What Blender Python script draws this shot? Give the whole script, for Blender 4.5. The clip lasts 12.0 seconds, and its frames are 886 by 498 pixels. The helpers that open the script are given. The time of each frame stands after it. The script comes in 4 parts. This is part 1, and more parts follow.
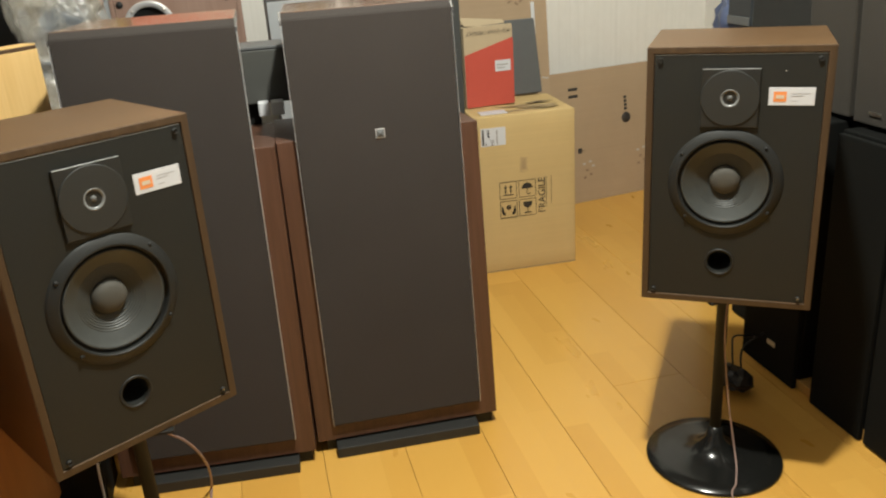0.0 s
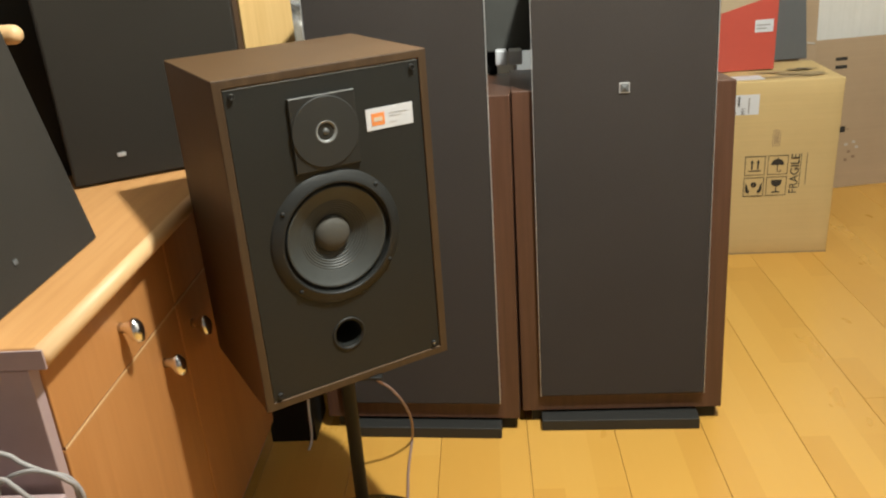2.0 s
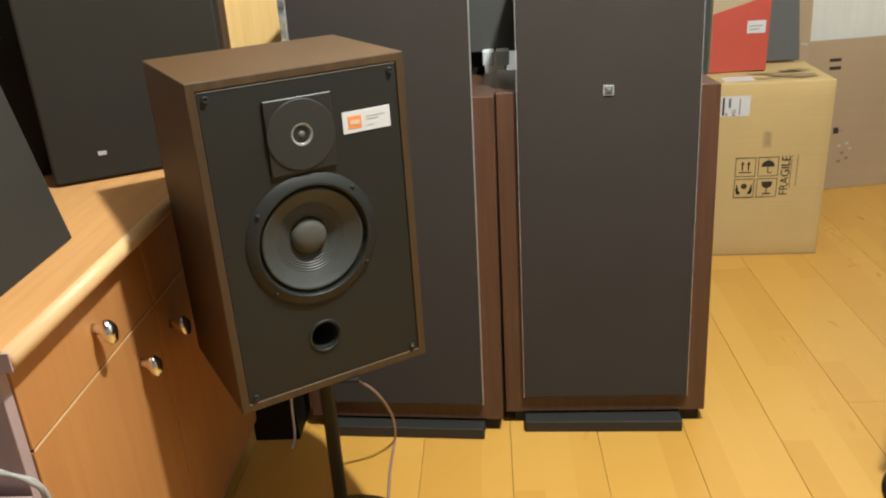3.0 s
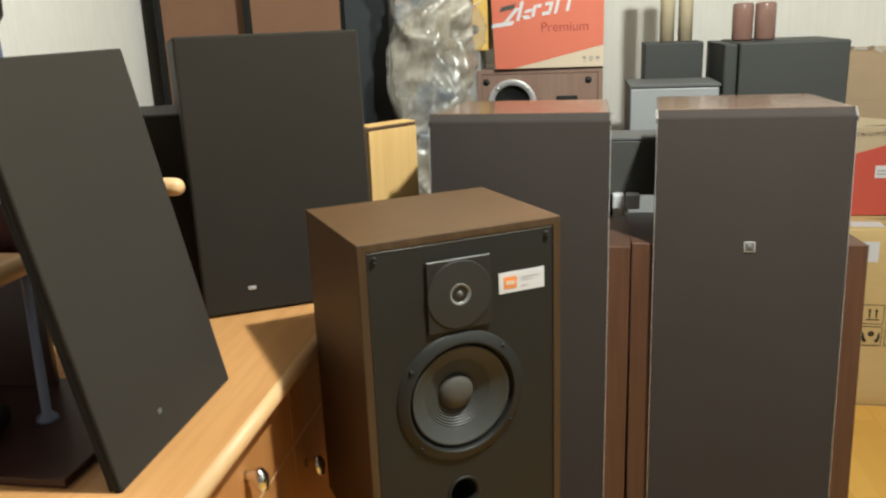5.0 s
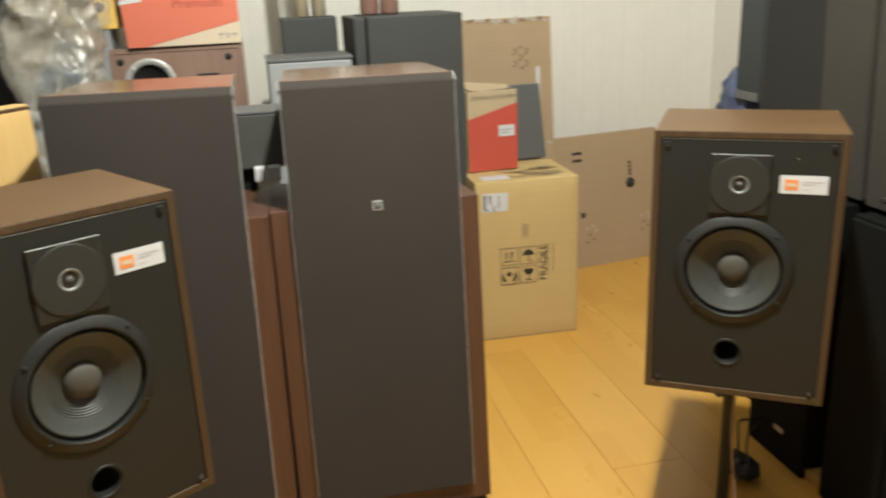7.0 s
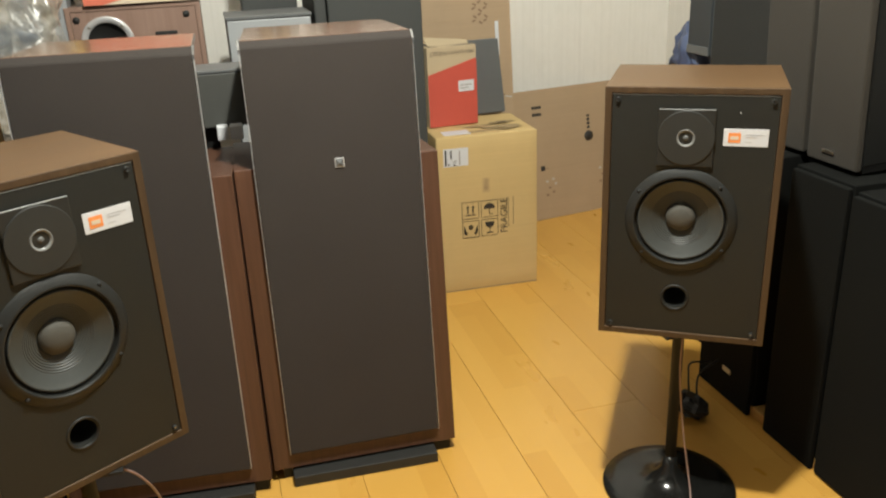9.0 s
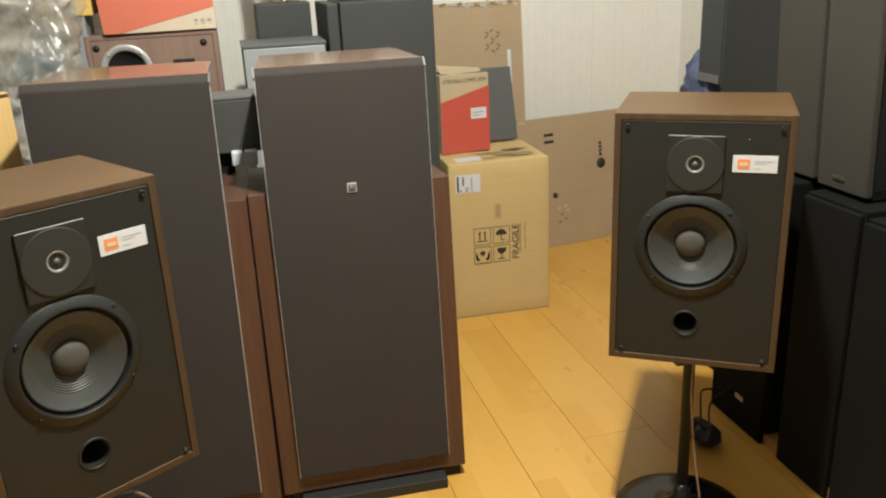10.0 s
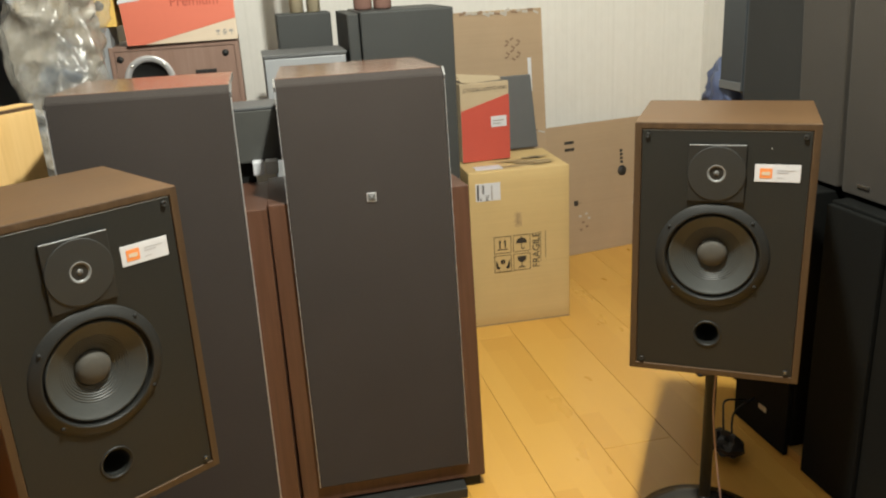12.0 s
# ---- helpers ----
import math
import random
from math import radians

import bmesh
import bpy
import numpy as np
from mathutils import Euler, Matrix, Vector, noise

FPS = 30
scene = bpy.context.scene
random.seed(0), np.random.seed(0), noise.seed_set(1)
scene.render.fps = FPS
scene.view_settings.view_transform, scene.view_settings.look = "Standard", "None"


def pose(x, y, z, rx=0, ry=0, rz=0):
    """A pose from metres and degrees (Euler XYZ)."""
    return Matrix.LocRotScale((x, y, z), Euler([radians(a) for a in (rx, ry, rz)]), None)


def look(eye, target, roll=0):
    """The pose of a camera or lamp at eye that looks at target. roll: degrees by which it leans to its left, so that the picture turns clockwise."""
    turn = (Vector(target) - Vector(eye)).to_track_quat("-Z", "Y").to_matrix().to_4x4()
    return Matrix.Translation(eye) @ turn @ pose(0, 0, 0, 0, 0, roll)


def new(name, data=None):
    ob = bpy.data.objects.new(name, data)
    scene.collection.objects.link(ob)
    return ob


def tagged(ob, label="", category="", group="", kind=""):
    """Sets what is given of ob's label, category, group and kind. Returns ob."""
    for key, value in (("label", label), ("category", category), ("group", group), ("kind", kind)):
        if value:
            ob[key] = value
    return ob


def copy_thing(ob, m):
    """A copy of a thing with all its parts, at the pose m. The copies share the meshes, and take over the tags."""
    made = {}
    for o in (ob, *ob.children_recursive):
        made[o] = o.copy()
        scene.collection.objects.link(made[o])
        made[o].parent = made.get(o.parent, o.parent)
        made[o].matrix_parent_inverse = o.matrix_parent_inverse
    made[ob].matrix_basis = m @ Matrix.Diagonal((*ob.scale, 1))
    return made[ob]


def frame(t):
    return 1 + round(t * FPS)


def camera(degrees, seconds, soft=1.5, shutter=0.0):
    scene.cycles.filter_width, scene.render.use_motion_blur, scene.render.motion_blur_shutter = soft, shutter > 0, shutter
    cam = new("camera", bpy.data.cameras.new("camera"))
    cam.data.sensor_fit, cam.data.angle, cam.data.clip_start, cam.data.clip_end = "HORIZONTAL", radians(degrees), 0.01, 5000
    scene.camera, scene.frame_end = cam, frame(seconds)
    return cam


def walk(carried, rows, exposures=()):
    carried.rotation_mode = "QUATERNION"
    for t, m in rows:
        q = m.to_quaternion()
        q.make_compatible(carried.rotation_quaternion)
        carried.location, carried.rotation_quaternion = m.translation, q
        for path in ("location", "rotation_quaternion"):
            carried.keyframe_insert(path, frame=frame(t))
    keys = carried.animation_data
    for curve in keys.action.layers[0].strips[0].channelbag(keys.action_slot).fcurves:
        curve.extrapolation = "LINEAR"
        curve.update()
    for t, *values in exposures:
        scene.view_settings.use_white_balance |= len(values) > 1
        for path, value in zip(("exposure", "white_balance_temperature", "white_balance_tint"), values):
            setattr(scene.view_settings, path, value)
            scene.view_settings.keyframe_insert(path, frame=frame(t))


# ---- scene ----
cam = camera(56.86, 12.0, soft=2.1, shutter=0.9)
PATH = [
    (0, (0.01, -0.004, 1.117), (0.404, 1.819, 0.393), -4.0),
    (0.5, (-0.014, 0.005, 1.105), (0.383, 1.828, 0.385), -3.0),
    (0.7, (-0.022, 0.014, 1.102), (0.372, 1.838, 0.382), -2.6),
    (1, (-0.026, 0.026, 1.103), (0.223, 1.877, 0.389), -2.7),
    (1.2, (-0.021, 0.036, 1.09), (0.042, 1.907, 0.387), -4.2),
    (1.5, (-0.017, 0.061, 1.087), (-0.119, 1.921, 0.36), -4.8),
    (1.7, (-0.017, 0.08, 1.07), (-0.133, 1.934, 0.327), -4.7),
    (2, (-0.009, 0.097, 1.064), (-0.132, 1.943, 0.304), -4.2),
    (2.5, (0.004, 0.106, 1.065), (-0.116, 1.947, 0.294), -3.6),
    (3, (0.027, 0.105, 1.074), (-0.099, 1.945, 0.301), -3.7),
    (3.5, (0.018, 0.096, 1.086), (-0.097, 1.94, 0.322), -3.1),
    (3.7, (-0.016, 0.101, 1.106), (-0.132, 1.965, 0.392), -2.9),
    (4.5, (-0.052, 0.115, 1.141), (-0.316, 2.037, 0.576), -2.5),
    (5.3, (-0.086, 0.12, 1.174), (-0.403, 2.02, 0.633), -2.3),
    (5.5, (-0.07, 0.105, 1.168), (-0.382, 2.005, 0.628), -2.7),
    (6, (-0.033, 0.092, 1.157), (-0.15, 2.008, 0.593), -2.9),
    (6.2, (-0.012, 0.093, 1.153), (0.012, 2.009, 0.576), -2.9),
    (6.5, (0.01, 0.088, 1.15), (0.229, 1.985, 0.556), -2.2),
    (6.7, (0.027, 0.076, 1.155), (0.339, 1.956, 0.548), -2.1),
    (7, (0.039, 0.068, 1.153), (0.443, 1.927, 0.538), -2.4),
    (7.5, (0.04, 0.045, 1.148), (0.541, 1.875, 0.517), -2.5),
    (7.7, (0.035, 0.034, 1.147), (0.53, 1.852, 0.476), -2.4),
    (8.5, (0.035, 0.021, 1.16), (0.509, 1.814, 0.424), -2.5),
    (9.3, (0.034, 0.008, 1.173), (0.504, 1.822, 0.474), -2.6),
    (9.5, (0.039, 0.003, 1.17), (0.502, 1.826, 0.493), -2.6),
    (10, (0.037, 0.003, 1.169), (0.487, 1.837, 0.509), -2.6),
    (10.5, (0.036, 0.003, 1.173), (0.473, 1.842, 0.518), -2.8),
    (11, (0.037, 0.005, 1.171), (0.453, 1.849, 0.517), -2.8),
    (11.5, (0.035, 0.006, 1.169), (0.444, 1.853, 0.521), -2.8),
    (12, (0.041, 0.005, 1.174), (0.443, 1.856, 0.532), -3.1),
]
EXPOSURE = [(0, -0.08, 6350, 10), (1.0, -0.05, 6350, 10), (2.0, 0.03, 6250, 10), (3.0, 0.05, 6150, 10), (3.5, 0.08, 6000, 10), (5.5, -0.15, 6250, 8), (6.0, 0.0, 6300, 8), (7.0, 0.02, 6350, 9), (7.5, -0.02, 6350, 10), (9.5, 0.0, 6350, 10), (12.0, 0.0, 6350, 10)]
walk(cam, [(t, look(eye, target, roll)) for t, eye, target, roll in PATH], EXPOSURE)

# ---- light ----
world = bpy.data.worlds.new("world")
scene.world = world
world.use_nodes = True
world.node_tree.nodes["Background"].inputs[0].default_value = (1.0, 0.86, 0.66, 1)
world.node_tree.nodes["Background"].inputs[1].default_value = 0.01


def lamp(name, place, watts, radius, colour):
    data = bpy.data.lights.new(name, "POINT")
    data.energy, data.shadow_soft_size, data.color = watts, radius, colour
    ob = new(name, data)
    ob.location = place
    return ob


BULB = (0.42, 0.93, 2.22)
lamp("ceiling_bulb", BULB, 206, 0.042, (1.0, 0.985, 0.87))


# ---- materials ----
def node_mat(name):
    m = bpy.data.materials.new(name)
    m.use_nodes = True
    nt = m.node_tree
    return m, nt, nt.nodes["Principled BSDF"]


def add(nt, kind, **values):
    n = nt.nodes.new(kind)
    for k, v in values.items():
        n.inputs[k].default_value = v
    return n


def coords(nt, scale, space="Object"):
    tc = nt.nodes.new("ShaderNodeTexCoord")
    mp = nt.nodes.new("ShaderNodeMapping")
    mp.inputs["Scale"].default_value = scale
    nt.links.new(tc.outputs[space], mp.inputs["Vector"])
    return mp.outputs[0]


def ramp(nt, fac, stops):
    r = nt.nodes.new("ShaderNodeValToRGB")
    e = r.color_ramp.elements
    while len(e) < len(stops):
        e.new(0.5)
    for el, (pos, col) in zip(e, stops):
        el.position, el.color = pos, (*col, 1)
    nt.links.new(fac, r.inputs[0])
    return r.outputs[0]


def mix(nt, fac, a, b, mode="MIX"):
    n = nt.nodes.new("ShaderNodeMix")
    n.data_type, n.blend_type = "RGBA", mode
    for sock, v in ((n.inputs[0], fac), (n.inputs[6], a), (n.inputs[7], b)):
        if isinstance(v, bpy.types.NodeSocket):
            nt.links.new(v, sock)
        else:
            sock.default_value = v if isinstance(v, float) else (*v, 1)
    return n.outputs[2]


def noise_of(nt, vec, scale, detail=4.0, rough=0.55):
    n = add(nt, "ShaderNodeTexNoise", Scale=scale, Detail=detail, Roughness=rough)
    nt.links.new(vec, n.inputs["Vector"])
    return n.outputs["Fac"]


def bump(nt, bsdf, height, strength, dist):
    b = add(nt, "ShaderNodeBump", Strength=strength, Distance=dist)
    nt.links.new(height, b.inputs["Height"])
    nt.links.new(b.outputs[0], bsdf.inputs["Normal"])


def rough_of(nt, bsdf, fac, lo, hi):
    m = add(nt, "ShaderNodeMapRange", **{"To Min": lo, "To Max": hi})
    nt.links.new(fac, m.inputs[0])
    nt.links.new(m.outputs[0], bsdf.inputs["Roughness"])


def wood(name, dark, mid, light, axis="z", rough=(0.35, 0.5), grain=1.0, coat=0.0):
    m, nt, b = node_mat(name)
    st = {"x": (1.2, 26, 26), "y": (26, 1.2, 26), "z": (26, 26, 1.2)}[axis]
    v = coords(nt, tuple(s * grain for s in st))
    n1 = noise_of(nt, v, 3.0, 6.0, 0.6)
    big = noise_of(nt, coords(nt, (3, 3, 3)), 1.5, 2.0)
    c = ramp(nt, n1, ((0.3, dark), (0.5, mid), (0.72, light)))
    c = mix(nt, 0.35, c, mix(nt, big, dark, light), "MIX")
    nt.links.new(c, b.inputs["Base Color"])
    rough_of(nt, b, n1, *rough)
    bump(nt, b, n1, 0.12, 0.002)
    b.inputs["Coat Weight"].default_value = coat
    b.inputs["Coat Roughness"].default_value = 0.25
    return m


def plain(name, col, rough=0.5, metal=0.0, var=0.12, scale=40.0, bumps=0.0, spec=0.5):
    m, nt, b = node_mat(name)
    v = coords(nt, (1, 1, 1))
    n1 = noise_of(nt, v, scale, 5.0)
    n2 = noise_of(nt, v, 4.0, 3.0)
    lo, hi = (tuple(max(0, c * (1 + s)) for c in col) for s in (-var, var))
    c = mix(nt, 0.5, mix(nt, n1, lo, hi), mix(nt, n2, lo, hi))
    nt.links.new(c, b.inputs["Base Color"])
    rough_of(nt, b, n2, rough * 0.88, min(1, rough * 1.12))
    b.inputs["Metallic"].default_value = metal
    b.inputs["Specular IOR Level"].default_value = spec
    if bumps:
        bump(nt, b, n1, bumps, 0.002)
    return m


def cloth(name, col, scale=900.0, spec=0.25, sheen=0.06):
    m, nt, b = node_mat(name)
    v = coords(nt, (1, 1, 1))
    ck = add(nt, "ShaderNodeTexVoronoi", Scale=scale)
    nt.links.new(v, ck.inputs["Vector"])
    big = noise_of(nt, v, 5.0, 4.0)
    lo, hi = tuple(c * 0.72 for c in col), tuple(c * 1.3 for c in col)
    c = mix(nt, 0.5, mix(nt, ck.outputs["Distance"], lo, hi), mix(nt, big, lo, hi))
    nt.links.new(c, b.inputs["Base Color"])
    b.inputs["Roughness"].default_value = 0.9
    b.inputs["Specular IOR Level"].default_value = spec
    b.inputs["Sheen Weight"].default_value = sheen
    b.inputs["Sheen Roughness"].default_value = 0.5
    bump(nt, b, ck.outputs["Distance"], 0.35, 0.0015)
    return m


def card(name, col):
    m, nt, b = node_mat(name)
    v = coords(nt, (1, 1, 1))
    flute = noise_of(nt, coords(nt, (2, 2, 160)), 1.0, 2.0)
    big = noise_of(nt, v, 5.0, 5.0, 0.65)
    lo, hi = tuple(c * 0.8 for c in col), tuple(min(1, c * 1.12) for c in col)
    c = mix(nt, 0.65, mix(nt, flute, lo, hi), mix(nt, big, lo, hi))
    nt.links.new(c, b.inputs["Base Color"])
    b.inputs["Roughness"].default_value = 0.8
    b.inputs["Specular IOR Level"].default_value = 0.25
    bump(nt, b, mix(nt, 0.5, flute, big), 0.2, 0.003)
    return m


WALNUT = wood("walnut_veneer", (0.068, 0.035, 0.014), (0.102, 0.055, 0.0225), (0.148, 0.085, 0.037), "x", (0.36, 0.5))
# Upright grain, darkened: the shade on the cabinet sides is in its colour.
WALNUT_V_SHADED = wood("walnut_veneer_upright_shaded", (0.05, 0.0265, 0.0125), (0.075, 0.0415, 0.02), (0.105, 0.061, 0.031), "z", (0.45, 0.6))
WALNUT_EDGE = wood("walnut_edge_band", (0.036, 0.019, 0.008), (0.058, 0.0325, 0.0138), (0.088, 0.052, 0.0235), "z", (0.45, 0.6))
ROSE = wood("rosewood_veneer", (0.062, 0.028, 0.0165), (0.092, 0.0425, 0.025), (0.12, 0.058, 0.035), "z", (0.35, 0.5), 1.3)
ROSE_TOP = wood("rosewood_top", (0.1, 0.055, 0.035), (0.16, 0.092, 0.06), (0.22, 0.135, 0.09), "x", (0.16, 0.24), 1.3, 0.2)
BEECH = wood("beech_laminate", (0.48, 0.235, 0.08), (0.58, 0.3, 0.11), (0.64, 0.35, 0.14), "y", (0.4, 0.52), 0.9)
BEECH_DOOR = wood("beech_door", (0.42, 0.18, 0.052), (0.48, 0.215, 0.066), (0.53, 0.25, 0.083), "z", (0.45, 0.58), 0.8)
EDGE = wood("beech_edge", (0.6, 0.36, 0.16), (0.68, 0.43, 0.21), (0.75, 0.5, 0.26), "y", (0.42, 0.55))
PINE = wood("pale_board", (0.58, 0.36, 0.12), (0.68, 0.44, 0.17), (0.76, 0.52, 0.22), "z", (0.5, 0.65), 0.8)
CHERRY = wood("cherry_speaker", (0.2, 0.12, 0.088), (0.25, 0.16, 0.122), (0.3, 0.2, 0.155), "z", (0.4, 0.55), 0.8)
MAUVE = plain("mauve_board", (0.4, 0.295, 0.295), 0.45, var=0.15)
MAROON = plain("maroon_board", (0.045, 0.018, 0.016), 0.35, var=0.2)
GRILLE = cloth("brown_grille_cloth", (0.0418, 0.0355, 0.032))
GRILLE_BLACK = cloth("black_grille_cloth", (0.0228, 0.0193, 0.0143))
GRILLE_TAUPE = cloth("taupe_grille_cloth", (0.04, 0.035, 0.028))
GRILLE_DEEP = cloth("deep_black_cloth", (0.0062, 0.0067, 0.006), 900.0, 0.15, 0.0)
GRILLE_DARK = cloth("dark_grey_green_cloth", (0.0155, 0.0158, 0.0138))
SILVER = plain("silver_paint", (0.62, 0.62, 0.62), 0.3, 0.45, var=0.05)
GRILLE_RUST = cloth("rust_grille_cloth", (0.185, 0.098, 0.058))
# Black vinyl lightened: the haze over the rear loudspeakers is in the colour.
HAZED_BLACK = plain("hazed_black_vinyl", (0.05, 0.053, 0.051), 0.6, var=0.15, scale=180.0, bumps=0.15, spec=0.3)
BLACK = plain("black_paint", (0.012, 0.0122, 0.0115), 0.6, var=0.25, spec=0.4)
BAFFLE = plain("black_baffle", (0.0148, 0.0158, 0.0138), 0.55, var=0.25, scale=250.0, bumps=0.12, spec=0.4)
FRAMEBLACK = plain("black_pressed_steel", (0.0165, 0.0172, 0.0158), 0.52, var=0.18, scale=220.0, bumps=0.08, spec=0.4)
TWEETER = plain("tweeter_plastic", (0.0165, 0.0172, 0.0155), 0.5, var=0.15)
DISC = plain("tweeter_disc_plastic", (0.0225, 0.0235, 0.0215), 0.55, var=0.12)
CASEGREY = plain("dark_grey_case", (0.065, 0.066, 0.06), 0.5, var=0.15)
BARS = plain("dark_grey_bar", (0.022, 0.022, 0.02), 0.6, var=0.2)
OLDBOARD = wood("old_board", (0.42, 0.23, 0.06), (0.52, 0.3, 0.08), (0.58, 0.35, 0.1), "y", (0.5, 0.65))
DARKSLATE = plain("dark_slate", (0.036, 0.042, 0.046), 0.5, var=0.15)
# Dusty lid smears, and the contact shadow painted at the carton's foot.
STAIN_SHADE = plain("dust_stain_and_shade", (0.34, 0.25, 0.125), 0.85, var=0.45, scale=60.0)
BROWNINK = plain("faded_brown_ink", (0.25, 0.165, 0.1), 0.7, var=0.25)
PALEINK = plain("pale_grey_ink", (0.42, 0.42, 0.43), 0.6)
# Tweeter ring grey; also colours the painted highlights on plate and baffle.
RINGGREY = plain("light_grey_ring", (0.2, 0.205, 0.2), 0.35, var=0.08)
GLOSS = plain("black_gloss_enamel", (0.01, 0.01, 0.009), 0.18, var=0.2)
DEEP_VINYL = plain("deep_black_vinyl", (0.006, 0.0064, 0.0058), 0.75, var=0.25, scale=180.0, bumps=0.2, spec=0.12)
PALETEAR = plain("torn_pale_paper", (0.46, 0.42, 0.36), 0.8, var=0.25)
CABINET_BLACK = plain("black_vinyl", (0.0065, 0.0069, 0.0063), 0.6, var=0.2, scale=180.0, bumps=0.2, spec=0.25)
SLATE = plain("slate_panel", (0.11, 0.115, 0.115), 0.6, var=0.12)
SURROUND = plain("sunken_surround_rubber", (0.013, 0.013, 0.0125), 0.55, var=0.15, spec=0.35)
RUBBER = plain("rubber_surround", (0.026, 0.0265, 0.025), 0.45, var=0.15)
CONE = plain("paper_cone", (0.046, 0.05, 0.047), 0.5, var=0.2, scale=120.0, bumps=0.1)
CAP = plain("dust_cap", (0.068, 0.0635, 0.052), 0.75, var=0.15, scale=160.0, bumps=0.15)
ALU = plain("aluminium", (0.7, 0.68, 0.64), 0.3, 1.0, var=0.06)
CHROME = plain("chrome", (0.85, 0.85, 0.86), 0.2, 1.0, var=0.03)
GREYDOME = plain("grey_dome", (0.1, 0.1, 0.095), 0.5)
WHITE = plain("white_label", (0.62, 0.63, 0.65), 0.5, var=0.04)
ORANGE = plain("orange_print", (0.82, 0.28, 0.08), 0.5, var=0.05)
INK = plain("black_ink", (0.03, 0.026, 0.022), 0.6)
GREYINK = plain("grey_ink", (0.3, 0.28, 0.26), 0.6)
CARD = card("cardboard", (0.59, 0.43, 0.195))
CARD_DULL = card("dull_cardboard", (0.43, 0.315, 0.2))
CARD_TAN = card("tan_cardboard", (0.5, 0.4, 0.26))
RED = plain("red_print", (0.53, 0.09, 0.062), 0.45, var=0.1)
CORAL = plain("coral_print", (0.64, 0.17, 0.105), 0.42, var=0.07)
CREAM = plain("cream_print", (0.64, 0.53, 0.4), 0.5, var=0.08)
YELLOW = plain("yellow_print", (0.78, 0.52, 0.13), 0.45, var=0.1)
SILVERGREY = plain("silver_grey_panel", (0.31, 0.325, 0.335), 0.4, var=0.07)
BLUE = plain("blue_plastic", (0.07, 0.09, 0.16), 0.35, var=0.2)
PIPE = plain("blue_grey_metal", (0.3, 0.38, 0.58), 0.35, 0.3, var=0.08)
COPPER = plain("brown_glaze", (0.22, 0.125, 0.1), 0.2, var=0.15)
BONE = plain("cream_roll", (0.62, 0.53, 0.36), 0.55, var=0.08)
WIRE = plain("pink_grey_wire", (0.3, 0.2, 0.17), 0.45, var=0.15)
WIRE_GREY = plain("grey_cable", (0.3, 0.28, 0.27), 0.5, var=0.1)
WIRE_BLACK = plain("black_cable", (0.015, 0.014, 0.014), 0.5)
# Kept dark so the unseen ceiling returns little light.
PAINT = plain("ceiling_paint", (0.13, 0.125, 0.112), 0.8, var=0.03)
# Tone picked for how much light the unseen walls bounce back.
DARKWALL = plain("grey_wall_paint", (0.27, 0.27, 0.275), 0.7, var=0.1)
DULLALU = plain("dull_aluminium", (0.3, 0.3, 0.29), 0.38, 1.0, var=0.06)


def wallpaper():
    m, nt, b = node_mat("striped_wallpaper")
    line = noise_of(nt, coords(nt, (95, 95, 0.35)), 1.0, 3.0, 0.7)
    big = noise_of(nt, coords(nt, (1, 1, 1)), 2.2, 4.0)
    mott = noise_of(nt, coords(nt, (9, 9, 5)), 3.0, 5.0, 0.7)
    c = ramp(nt, line, ((0.3, (0.63, 0.615, 0.56)), (0.52, (0.715, 0.7, 0.645)), (0.75, (0.745, 0.73, 0.68))))
    c = mix(nt, 0.3, c, mix(nt, big, (0.68, 0.66, 0.61), (0.8, 0.785, 0.745)))
    c = mix(nt, 0.45, c, mix(nt, mott, (0.62, 0.6, 0.55), (0.85, 0.835, 0.795)))
    nt.links.new(c, b.inputs["Base Color"])
    b.inputs["Roughness"].default_value = 0.7
    bump(nt, b, line, 0.15, 0.002)
    return m


WALLPAPER = wallpaper()


